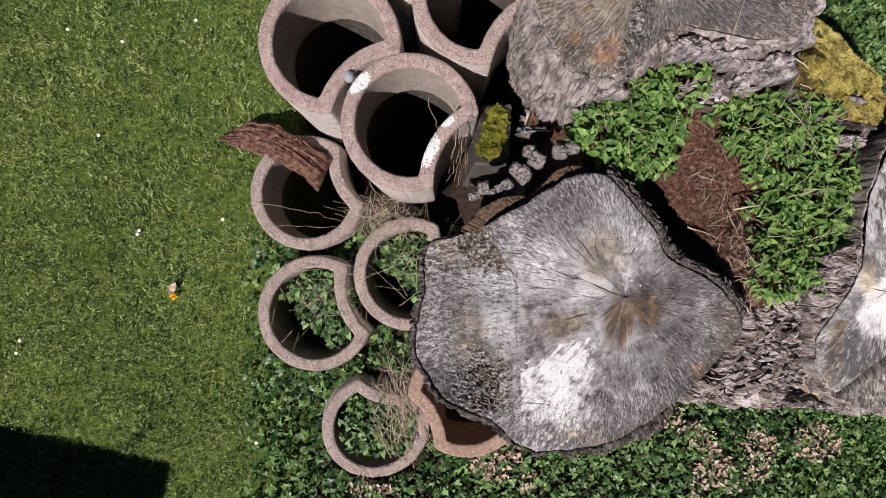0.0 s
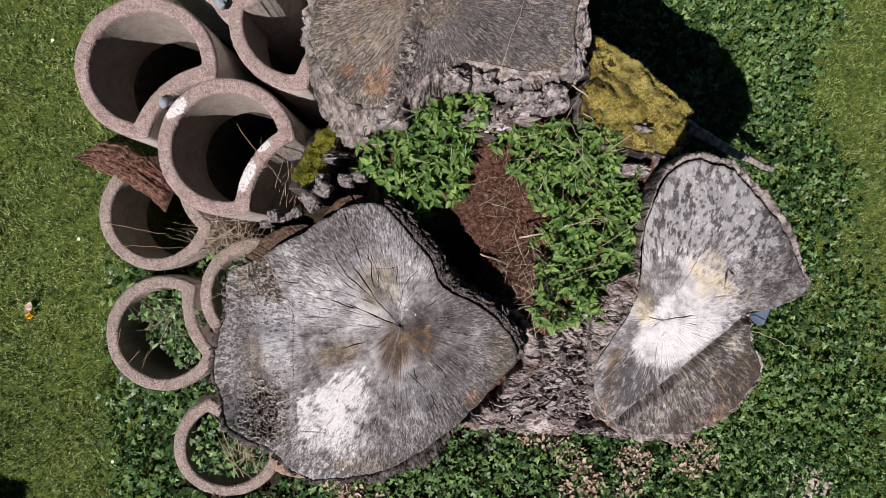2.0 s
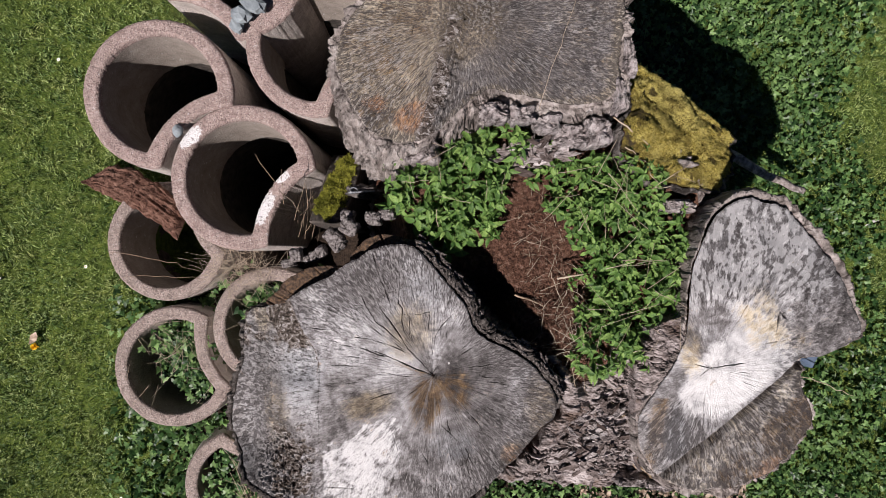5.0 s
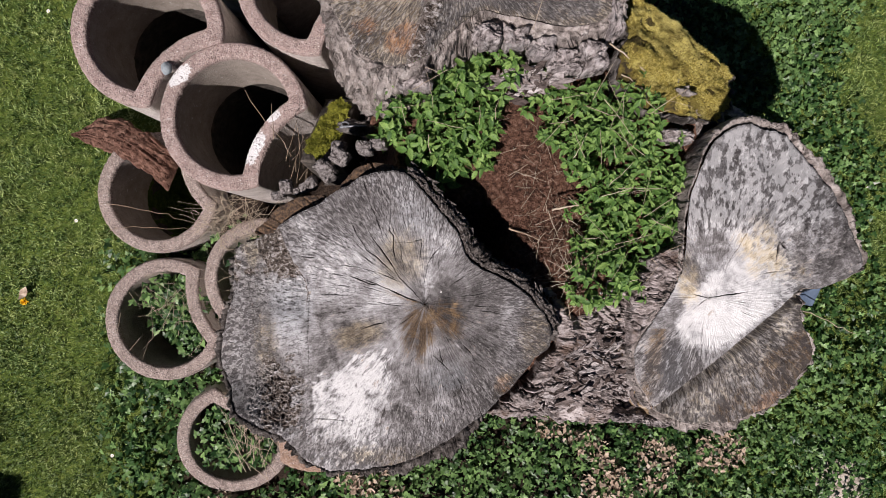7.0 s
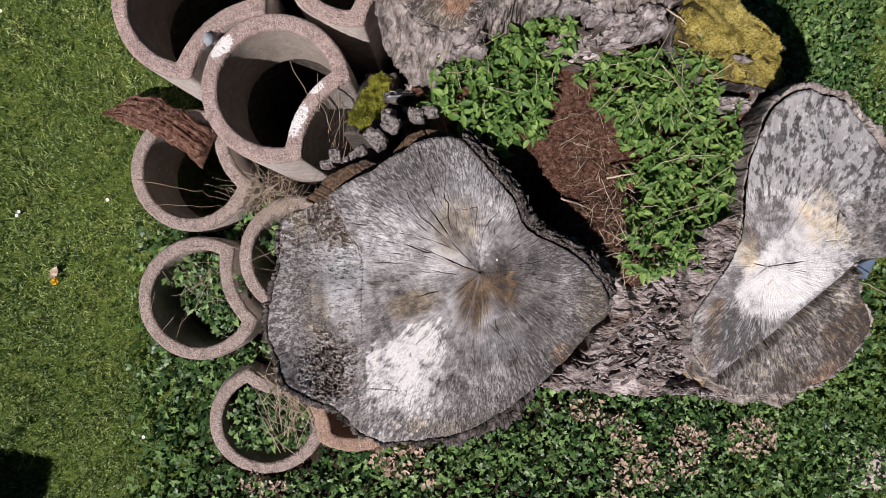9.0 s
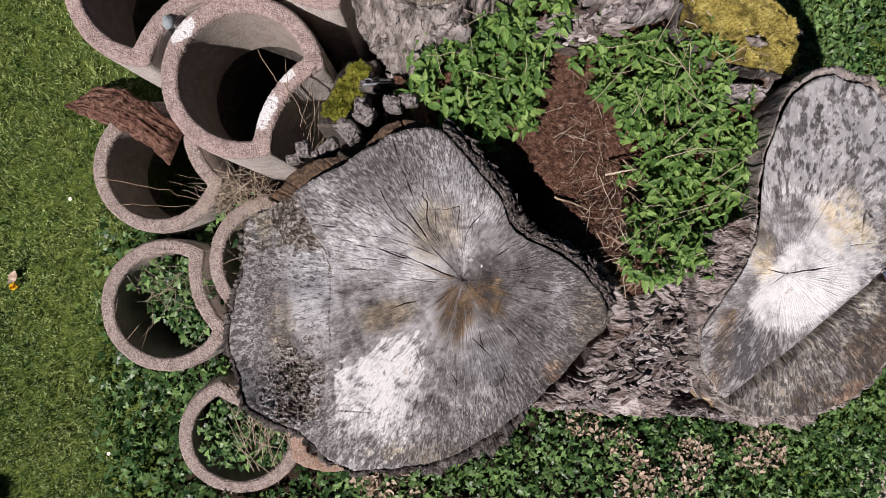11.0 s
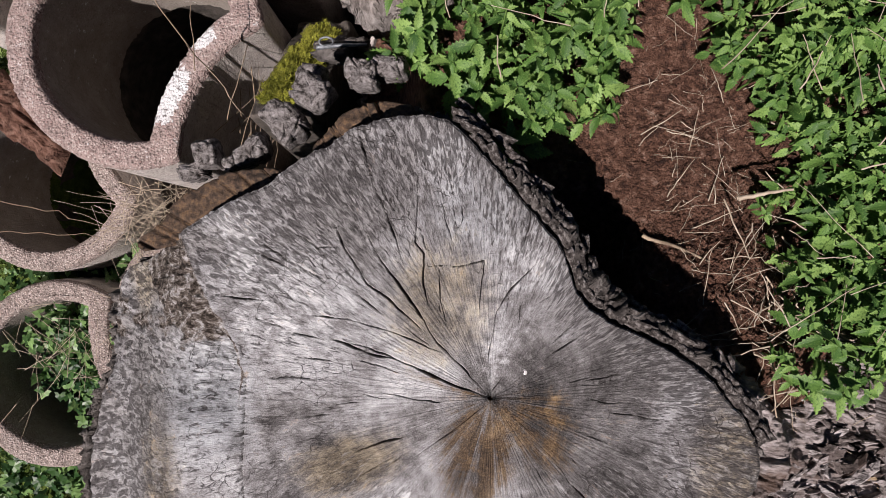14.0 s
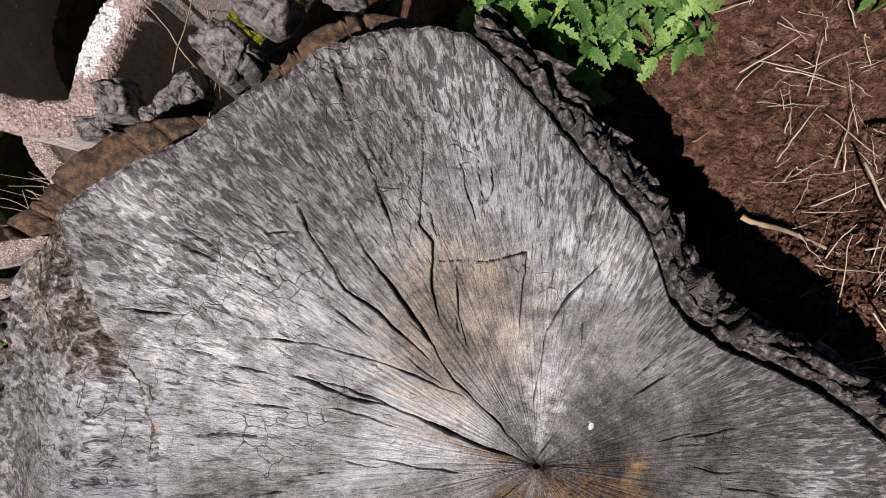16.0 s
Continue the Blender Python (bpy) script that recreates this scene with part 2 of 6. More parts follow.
def mat_leaf(name, dark, mid, light, rough=0.45, single=False, dry=None):
    """Leaf blades: each blade has its own shade of green; a little light passes through."""
    k = Mat(name, rough, 0.25)
    c = k.ramp(k.each() if single else k.island(), (0.0, dark), (0.55, mid), (1.0, light))
    c = k.mix(k.ramp(k.noise(60, 3), (0.4, 0.25), (0.7, 0.0)), c, dark)
    c = k.mix(k.ramp(k.noise(2.2, 4, 0.65), (0.48, 0.0), (0.7, 0.55)), c, light)
    c = k.mix(k.ramp(k.noise(3.1, 4, 0.65), (0.30, 0.5), (0.46, 0.0)), c, dark)
    c = k.mix(k.ramp(k.noise(13, 4, 0.7), (0.36, 0.75), (0.5, 0.0)), c, dark)
    c = k.mix(k.ramp(k.noise(17, 3, 0.7), (0.55, 0.0), (0.7, 0.5)), c, light)
    if dry:  # dry and mossy patches of the lawn, lusher towards the ivy
        where = k.nt.nodes.new("ShaderNodeSeparateXYZ")
        k.put(where.inputs[0], k.co)
        lush = k.ramp(k.math("ADD", k.math("MULTIPLY", where.outputs[1], -0.4), k.noise(2.6, 4, 0.65)), (0.45, 0.0), (0.95, 0.5))
        c = k.mix(k.ramp(k.noise(5.5, 5, 0.7, k.vmath("ADD", k.co, (5.0, 3.0, 0.0))), (0.50, 0.0), (0.62, 0.7)), k.mix(lush, c, dark), k.mix(lush, dry, c))
        c = k.mix(k.ramp(k.noise(7, 5, 0.7), (0.36, 0.6), (0.48, 0.0)), c, dark)
        tuft = k.noise(34, 4, 0.72)
        c = k.mix(k.ramp(tuft, (0.40, 0.9), (0.50, 0.0)), c, dark)
        c = k.mix(k.ramp(tuft, (0.52, 0.0), (0.62, 0.6)), c, light)
    k.colour(c)
    if single:  # veins that run up from the midrib
        sep = k.nt.nodes.new("ShaderNodeSeparateXYZ")
        k.put(sep.inputs[0], k.co)
        side = k.math("ABSOLUTE", sep.outputs[0])
        vein = k.math("SINE", k.math("MULTIPLY", k.math("SUBTRACT", sep.outputs[1], k.math("MULTIPLY", side, 0.9)), 48.0))
        vein = k.math("ADD", k.math("MULTIPLY", k.math("POWER", k.math("ABSOLUTE", vein), 0.5), 0.6), k.ramp(side, (0.0, 0.0), (0.04, 0.6)))
        k.bump(vein, 0.25, 0.0018)
    thin = k.nt.nodes.new("ShaderNodeBsdfTranslucent")
    k.put(thin.inputs["Color"], c)
    both = k.nt.nodes.new("ShaderNodeMixShader")
    both.inputs[0].default_value = 0.25
    k.nt.links.new(k.bsdf.outputs[0], both.inputs[1])
    k.nt.links.new(thin.outputs[0], both.inputs[2])
    k.nt.links.new(both.outputs[0], k.nt.nodes["Material Output"].inputs[0])
    return k.m


def mat_plain(name, stops, scale=20, rough=0.85, bump=0.4, dist=0.006, spec=0.3, vec=(1, 1, 1)):
    k = Mat(name, rough, spec)
    n = k.noise(scale, 5, 0.65, k.mapped(*vec))
    k.colour(k.ramp(n, *stops))
    return k.bump(k.noise(scale * 3, 4, 0.7), bump, dist).m


def mat_ground():
    k = Mat("lawn_soil", 0.95, 0.1)
    c = k.ramp(k.noise(30, 6, 0.75), (0.36, (0.02, 0.032, 0.008)), (0.5, (0.075, 0.115, 0.02)), (0.66, (0.17, 0.20, 0.05)))
    c = k.mix(k.ramp(k.noise(1.2, 3), (0.45, 0.0), (0.7, 0.7)), c, (0.045, 0.075, 0.016))
    c = k.mix(k.attr("bare"), c, k.ramp(k.noise(40, 5, 0.7), (0.3, (0.012, 0.009, 0.007)), (0.7, (0.06, 0.042, 0.03))))
    return k.colour(c).bump(k.noise(90, 4, 0.7), 0.8, 0.02).m


CUT = mat_cut_wood()
BARK = mat_bark("grey_bark", (0.05, 0.040, 0.034), (0.32, 0.28, 0.255), (0.60, 0.555, 0.52))
BARK_DARK = mat_bark("dark_bark", (0.02, 0.017, 0.015), (0.105, 0.092, 0.083), (0.31, 0.285, 0.265), 1.4)
def mat_flake():
    k = Mat("bark_flake", 0.92, 0.15)
    c = k.ramp(k.island(), (0.0, (0.07, 0.05, 0.042)), (0.35, (0.21, 0.175, 0.162)), (0.75, (0.36, 0.32, 0.305)), (1.0, (0.56, 0.52, 0.505)))
    c = k.mix(k.ramp(k.noise(75, 5, 0.78, k.mapped(0.5, 1.8, 1)), (0.40, 0.85), (0.55, 0.0)), c, (0.045, 0.035, 0.03))
    return k.colour(c).bump(k.noise(90, 5, 0.75), 0.9, 0.008).m


FLAKE = mat_flake()
BARK_PLATE = mat_plain("corky_bark", ((0.36, (0.014, 0.011, 0.010)), (0.48, (0.07, 0.06, 0.054)), (0.60, (0.27, 0.245, 0.23))), 75, 0.92, 1.0, 0.006, 0.15)
def mat_shaggy():
    k = Mat("shaggy_bark", 0.92, 0.15)
    n = k.math("ADD", k.math("MULTIPLY", k.noise(34, 6, 0.75, k.mapped(0.6, 1.9, 1), 0.8), 0.6), k.math("MULTIPLY", k.noise(9, 4, 0.7, None, 0.6), 0.4))
    c = k.ramp(n, (0.38, (0.06, 0.046, 0.040)), (0.46, (0.20, 0.168, 0.155)), (0.53, (0.36, 0.315, 0.30)), (0.63, (0.56, 0.515, 0.50)))
    c = k.mix(k.ramp(k.noise(5, 4, 0.7), (0.52, 0.0), (0.6, 0.6)), c, (0.13, 0.085, 0.062))
    c = k.mix(k.attr("crack"), c, (0.03, 0.022, 0.018))
    return k.colour(c).bump(k.noise(110, 5, 0.78, k.mapped(0.5, 1.6, 1)), 1.0, 0.007).m


BARK_SHAGGY = mat_shaggy()
FLANK = mat_plain("fluted_bare_wood", ((0.32, (0.05, 0.034, 0.02)), (0.46, (0.22, 0.16, 0.095)), (0.58, (0.35, 0.28, 0.20)), (0.72, (0.50, 0.47, 0.44))), 26, 0.85, 0.9, 0.008, 0.2, (1.0, 3.0, 1.0))
BARK_PALE = mat_plain("pale_bark", ((0.36, (0.035, 0.03, 0.027)), (0.44, (0.15, 0.134, 0.126)), (0.53, (0.25, 0.228, 0.218)), (0.68, (0.40, 0.372, 0.36))), 95, 0.92, 1.0, 0.006, 0.15)
BARK_ROSE = mat_bark("rosy_grey_bark", (0.05, 0.039, 0.036), (0.40, 0.355, 0.34), (0.60, 0.565, 0.55), 1.6)
BARK_RED = mat_bark("red_brown_bark", (0.055, 0.026, 0.018), (0.15, 0.078, 0.055), (0.29, 0.18, 0.135), 1.2)
RIM = mat_concrete("exposed_aggregate", (0.21, 0.155, 0.14), (0.42, 0.328, 0.296), (0.31, 0.20, 0.178), 0.75)
RIM_LOW = mat_concrete("worn_beige_concrete", (0.16, 0.128, 0.112), (0.37, 0.31, 0.272), (0.28, 0.21, 0.183), 0.95)
WALL = mat_concrete("smooth_concrete", (0.25, 0.219, 0.184), (0.40, 0.355, 0.307), (0.40, 0.34, 0.29), 0.3)
OUTER = mat_concrete("pale_limed_concrete", (0.42, 0.38, 0.34), (0.72, 0.665, 0.615), (0.42, 0.34, 0.30), 0.45)
# dark brown for the mound's earth and for shade painted inside the rings
EARTH_SHADE = mat_plain("earth_and_shade", ((0.3, (0.03, 0.026, 0.022)), (0.5, (0.07, 0.06, 0.05)), (0.7, (0.12, 0.10, 0.085))), 30, 0.95, 0.8, 0.01)
RUSTY = mat_concrete("brown_stained_concrete", (0.20, 0.125, 0.085), (0.36, 0.245, 0.175), (0.28, 0.17, 0.11), 0.6)
SOIL = mat_plain("red_brown_humus", ((0.34, (0.05, 0.022, 0.014)), (0.48, (0.16, 0.075, 0.045)), (0.60, (0.28, 0.15, 0.10)), (0.75, (0.48, 0.33, 0.25))), 60, 0.95, 1.0, 0.03)
BROWN = mat_plain("brown_wood", ((0.36, (0.022, 0.015, 0.011)), (0.52, (0.085, 0.055, 0.035)), (0.74, (0.21, 0.125, 0.062))), 90, 0.85, 0.5, 0.006)
STRAW = mat_plain("dry_stalks", ((0.3, (0.20, 0.15, 0.10)), (0.7, (0.52, 0.44, 0.34))), 30, 0.8, 0.2)
TWIG = mat_plain("brown_twig", ((0.3, (0.13, 0.095, 0.065)), (0.7, (0.34, 0.26, 0.18))), 40, 0.85, 0.4)
LITTER = mat_plain("dead_leaves", ((0.3, (0.13, 0.088, 0.06)), (0.5, (0.33, 0.25, 0.18)), (0.7, (0.56, 0.48, 0.385))), 26, 0.8, 0.3)
GRASS = mat_leaf("grass_blade", (0.026, 0.066, 0.012), (0.165, 0.275, 0.07), (0.44, 0.55, 0.20), 0.5, dry=(0.34, 0.38, 0.13))
DRY = mat_leaf("dry_grass_blade", (0.12, 0.19, 0.03), (0.26, 0.33, 0.06), (0.44, 0.46, 0.14), 0.6)
IVY = mat_leaf("ivy_leaf", (0.010, 0.034, 0.010), (0.058, 0.13, 0.034), (0.24, 0.39, 0.13), 0.38)
NETTLE = mat_leaf("nettle_leaf", (0.032, 0.085, 0.018), (0.115, 0.225, 0.046), (0.29, 0.44, 0.12), 0.5, True)
MOSS = mat_leaf("yellow_moss", (0.13, 0.10, 0.02), (0.50, 0.41, 0.085), (0.80, 0.72, 0.27), 0.85)
MOSS_GREEN = mat_leaf("green_moss", (0.10, 0.11, 0.012), (0.34, 0.34, 0.04), (0.52, 0.52, 0.09), 0.85)
MOSS_BED = mat_plain("moss_bed", ((0.36, (0.035, 0.026, 0.012)), (0.52, (0.12, 0.092, 0.02)), (0.7, (0.30, 0.235, 0.05))), 30, 0.95, 0.9, 0.015)
STONE = mat_plain("grey_stone", ((0.3, (0.14, 0.165, 0.18)), (0.7, (0.30, 0.34, 0.35))), 25, 0.7, 0.4)
WHITE = mat_plain("white_lichen", ((0.35, (0.45, 0.43, 0.41)), (0.6, (0.85, 0.84, 0.83))), 60, 0.9, 0.4)
YELLOW = mat_plain("yellow_petals", ((0.3, (0.75, 0.42, 0.01)), (0.7, (0.85, 0.60, 0.02))), 80, 0.6, 0.2)
METAL = mat_plain("galvanised_metal", ((0.3, (0.10, 0.11, 0.12)), (0.7, (0.36, 0.38, 0.40))), 90, 0.55, 0.4)
METAL.node_tree.nodes["Principled BSDF"].inputs["Metallic"].default_value = 0.8
# blue-grey that imitates shade on pale wood
BLUE_SHADE = mat_plain("blue_grey_shade", ((0.3, (0.045, 0.065, 0.10)), (0.7, (0.11, 0.15, 0.21))), 20, 0.6, 0.3)


# ---- mesh helpers ----
rng = np.random.default_rng(7)


def mesh_of(name, verts, faces, materials, smooth=True, slots=None, attrs=None):
    me = bpy.data.meshes.new(name)
    verts, faces = np.asarray(verts, np.float32), np.asarray(faces, np.int32)
    n = faces.shape[1]
    me.vertices.add(len(verts)), me.loops.add(faces.size), me.polygons.add(len(faces))
    me.vertices.foreach_set("co", verts.ravel())
    me.loops.foreach_set("vertex_index", faces.ravel())
    me.polygons.foreach_set("loop_start", np.arange(len(faces), dtype=np.int32) * n)
    me.polygons.foreach_set("use_smooth", np.full(len(faces), smooth))
    for m in materials if isinstance(materials, (list, tuple)) else [materials]:
        me.materials.append(m)
    if slots is not None:
        me.polygons.foreach_set("material_index", np.asarray(slots, np.int32))
    for key, values in (attrs or {}).items():
        me.attributes.new(key, "FLOAT", "POINT").data.foreach_set("value", np.asarray(values, np.float32))
    me.update(calc_edges=True)
    me.validate()
    return me


def part(name, me, parent, label=""):
    ob = new(name, me)
    ob.parent = parent
    if label:
        ob["label"] = label
    return ob


def grid_faces(rows, cols, wrap=True):
    """Quads between rows of points; with wrap the last column joins the first."""
    i, j = np.meshgrid(np.arange(rows - 1), np.arange(cols if wrap else cols - 1), indexing="ij")
    k = (j + 1) % cols
    return np.stack([i * cols + j, i * cols + k, (i + 1) * cols + k, (i + 1) * cols + j], -1).reshape(-1, 4)


def smooth01(x):
    x = np.clip(x, 0, 1)
    return x * x * (3 - 2 * x)


_tab = np.random.default_rng(3).random((64, 64, 64)).astype(np.float32)


def vnoise(x, y, z=0.0, octaves=4, gain=0.5):
    """Smooth value noise on arrays, -1 to 1."""
    x, y, z = np.broadcast_arrays(np.asarray(x, float), np.asarray(y, float), np.asarray(z, float))
    out, amp, total = 0.0, 1.0, 0.0
    for _ in range(octaves):
        i, j, k = np.floor(x).astype(int), np.floor(y).astype(int), np.floor(z).astype(int)
        u, v, w = smooth01(x - i), smooth01(y - j), smooth01(z - k)
        c = lambda a, b, d: _tab[(i + a) % 64, (j + b) % 64, (k + d) % 64]
        lo = (c(0, 0, 0) * (1 - u) + c(1, 0, 0) * u) * (1 - v) + (c(0, 1, 0) * (1 - u) + c(1, 1, 0) * u) * v
        hi = (c(0, 0, 1) * (1 - u) + c(1, 0, 1) * u) * (1 - v) + (c(0, 1, 1) * (1 - u) + c(1, 1, 1) * u) * v
        out, total = out + amp * (2 * (lo * (1 - w) + hi * w) - 1), total + amp
        x, y, z, amp = x * 2.03 + 17.1, y * 2.03 + 5.7, z * 2.03 + 9.2, amp * gain
    return out / total


def rounded(radii, n):
    """n radii round the circle through evenly spaced ones, on a closed smooth curve."""
    r = np.asarray(radii)
    x = np.arange(n) * len(r) / n
    i = np.floor(x).astype(int)
    u = x - i
    p = [r[(i + d) % len(r)] for d in (-1, 0, 1, 2)]
    return 0.5 * (2 * p[1] + (p[2] - p[0]) * u + (2 * p[0] - 5 * p[1] + 4 * p[2] - p[3]) * u**2 + (3 * p[1] - p[0] - 3 * p[2] + p[3]) * u**3)


def scatter(name, template, faces, mats, materials, smooth=False):
    """One mesh with a copy of the template at every 4 x 4 matrix of mats."""
    t, f, mats = np.asarray(template), np.asarray(faces), np.asarray(mats)
    v = np.einsum("nij,vj->nvi", mats[:, :3, :3], t) + mats[:, None, :3, 3]
    g = f[None] + (np.arange(len(mats)) * len(t))[:, None, None]
    return mesh_of(name, v.reshape(-1, 3), g.reshape(-1, f.shape[1]), materials, smooth)


def turns(yaw, tilt, roll, scale, place):
    """4 x 4 matrices from arrays: turn about z, tip over, roll, size and place."""
    n = len(yaw)
    cz, sz, cx, sx, cy, sy = np.cos(yaw), np.sin(yaw), np.cos(tilt), np.sin(tilt), np.cos(roll), np.sin(roll)
    o, one = np.zeros(n), np.ones(n)
    rz = np.stack([cz, -sz, o, sz, cz, o, o, o, one], -1).reshape(n, 3, 3)
    rx = np.stack([one, o, o, o, cx, -sx, o, sx, cx], -1).reshape(n, 3, 3)
    ry = np.stack([cy, o, sy, o, one, o, -sy, o, cy], -1).reshape(n, 3, 3)
    m = np.zeros((n, 4, 4))
    m[:, :3, :3] = rz @ rx @ ry * np.asarray(scale).reshape(n, 1, 1)
    m[:, :3, 3], m[:, 3, 3] = place, 1
    return m


def tube(points, radius, sides=5, taper=0.5):
    """Verts and quads of a thin stalk along points."""
    p = np.asarray(points, float)
    d = np.gradient(p, axis=0)
    d /= np.linalg.norm(d, axis=1, keepdims=True) + 1e-9
    a = np.cross(d, (0.3, 0.2, 1.0))
    a /= np.linalg.norm(a, axis=1, keepdims=True) + 1e-9
    b = np.cross(d, a)
    ang = np.arange(sides) * 2 * pi / sides
    rad = radius * (1 - (1 - taper) * np.linspace(0, 1, len(p)))
    v = p[:, None] + rad[:, None, None] * (np.cos(ang)[None, :, None] * a[:, None] + np.sin(ang)[None, :, None] * b[:, None])
    return v.reshape(-1, 3), grid_faces(len(p), sides)


def tubes(name, lines, materials):
    """One mesh of several (points, radius) stalks."""
    vs, fs, n = [], [], 0
    for pts, r in lines:
        v, f = tube(pts, r)
        vs.append(v), fs.append(f + n)
        n += len(v)
    return mesh_of(name, np.concatenate(vs), np.concatenate(fs), materials)


def stalk(a, b, bend=0.02, n=7, rs=rng):
    """Points of a crooked stalk from a to b."""
    a, b = np.asarray(a, float), np.asarray(b, float)
    u = np.linspace(0, 1, n)[:, None]
    off = np.cumsum(rs.normal(0, 1, (n, 3)), 0)
    off -= off[:1] + (off[-1:] - off[:1]) * u
    return a + (b - a) * u + off * bend


# ---- ground ----
def ground_z(x, y):
    """Flat lawn that falls away past the stumps."""
    x, y = np.asarray(x, float), np.asarray(y, float)
    return -0.78 * smooth01((x - 0.35) / 2.4) + 0.018 * vnoise(x * 2.5, y * 2.5, 0.5, 3)


HOLLOWS = ((-0.482, 0.88, 0.30), (-0.141, 0.543, 0.30), (0.168, 1.09, 0.30), (-0.19, 1.40, 0.30), (-0.702, 0.291, 0.52), (-0.659, -0.332, 0.40), (-0.355, -0.955, 0.30), (-0.168, -0.128, 0.32), (0.145, -0.72, 0.42))
far = np.geomspace(0.1, 90, 26)
gx = np.concatenate([-3.4 - far[::-1], np.arange(-3.4, 4.8, 0.04), 4.8 + far])
gy = np.concatenate([-3.0 - far[::-1], np.arange(-3.0, 3.6, 0.04), 3.6 + far])
GX, GY = np.meshgrid(gx, gy)
GZ = ground_z(GX, GY)
for hx, hy, deep in HOLLOWS:  # the soil has sunk inside the rings
    GZ = GZ - deep * smooth01((0.27 - np.hypot(GX - hx, GY - hy)) / 0.05)
ground = new("ground", mesh_of("ground", np.stack([GX, GY, GZ], -1).reshape(-1, 3), grid_faces(len(gy), len(gx), False), mat_ground(), attrs={"bare": (smooth01((GX + 0.85) / 0.2) * smooth01((2.6 - GX) / 0.5) * smooth01((GY + 2.3 + 0.4 * vnoise(GX * 2, GY * 2, 3.0, 3)) / 0.5) * smooth01((2.0 + 0.5 * vnoise(GX * 2, GY * 2, 7.0, 3) - GY) / 0.6)).ravel()}))
tagged(ground, "sloping garden lawn with dark soil under short grass", "ground", kind="structure")


# ---- stumps ----
def face_grid(radii, n, m, centre, pith, top, crack_seed, cracks, cross_cracks, known=(), cross_side=None, ragged=0.028, lines=()):
    """Polar grid of a sawn face about its pith, with drying cracks cut into it."""
    ang = np.arange(n) * 2 * pi / n
    edge = rounded(radii, n * 2)
    ea = np.arange(n * 2) * pi / n
    ex, ey = centre[0] + edge * np.cos(ea) - pith[0], centre[1] + edge * np.sin(ea) - pith[1]
    pa, pr = np.arctan2(ey, ex), np.hypot(ex, ey)
    order = np.argsort(pa)
    reach = np.interp(ang, np.r_[pa[order] - 2 * pi, pa[order], pa[order] + 2 * pi], np.tile(pr[order], 3))
    reach = reach * (1 + ragged * vnoise(np.cos(ang) * 13, np.sin(ang) * 13, 1.0, 6, 0.75))
    u = np.linspace(0.003, 1, m)[:, None] ** 0.85
    r = u * reach[None]
    a = np.broadcast_to(ang, r.shape)
    x, y = pith[0] + r * np.cos(a), pith[1] + r * np.sin(a)
    z = top(x, y)
    rs = np.random.default_rng(crack_seed)
    cut = np.zeros_like(r)
    mean = reach.mean()
    todo = [(radians(deg), r0, r1, w) for deg, r0, r1, w in known]
    for _ in range(cracks):
        r0 = rs.uniform(0.22, 0.82) * mean
        todo.append((rs.uniform(0, 2 * pi), r0, r0 + rs.uniform(0.06, 0.26) * mean, rs.uniform(0.0005, 0.0012)))
    for a0, r0, r1, w in todo:
        col = np.flatnonzero(np.abs((ang - a0 + pi) % (2 * pi) - pi) < 0.3)
        s, rr = rs.uniform(0, 50), r[:, col]
        path = a0 + 0.024 * vnoise(rr * 10, s, 0.3, 4, 0.6) / (0.12 + rr)
        d = np.abs((a[:, col] - path + pi) % (2 * pi) - pi) * rr
        wide = w * np.clip((rr - r0) / 0.03, 0, 1) * np.clip((r1 - rr) / 0.06, 0, 1) * (0.65 + 0.5 * vnoise(rr * 30, s + 9, 0.0, 2))
        cut[:, col] = np.maximum(cut[:, col], smooth01(1.7 - d / (wide + 1e-6)) * (wide > 2e-4))
    for _ in range(cross_cracks):
        a0, r0 = rs.uniform(0, 2 * pi), rs.uniform(0.3, 0.95) * mean
        if cross_side is not None:
            a0 = radians(rs.normal(cross_side, 32))
        half, w, s, slant = rs.uniform(0.008, 0.03) / r0, rs.uniform(0.0004, 0.0009), rs.uniform(0, 50), rs.normal(0, 0.18)
        col = np.flatnonzero(np.abs((ang - a0 + pi) % (2 * pi) - pi) < half)
        da, rr = (a[:, col] - a0 + pi) % (2 * pi) - pi, r[:, col]
        d = np.abs(rr - r0 - 0.005 * vnoise(da * 14, s, 0.7, 3) - slant * da * rr)
        wide = w * np.clip((half - np.abs(da)) / (0.3 * half), 0, 1)
        cut[:, col] = np.maximum(cut[:, col], smooth01(1.7 - d / (wide + 1e-6)) * (wide > 2e-4))
    for w, *path in lines:
        p = np.array(path).reshape(-1, 2)
        run = np.r_[0, np.cumsum(np.hypot(*np.diff(p, axis=0).T))]
        s = rs.uniform(0, 50)
        for (x0, y0), (x1, y1), t0 in zip(p[:-1], p[1:], run):
            dx, dy, size = x1 - x0, y1 - y0, hypot(x1 - x0, y1 - y0)
            near = (np.abs(x - (x0 + x1) / 2) < abs(dx) / 2 + 0.012) & (np.abs(y - (y0 + y1) / 2) < abs(dy) / 2 + 0.012)
            q = ((x[near] - x0) * dx + (y[near] - y0) * dy) / size
            t = np.clip(q, 0, size)
            off = ((x[near] - x0) * dy - (y[near] - y0) * dx) / size + 0.003 * vnoise((t + t0) * 26, s, 0.0, 4, 0.6)
            d = np.hypot(off, q - t)
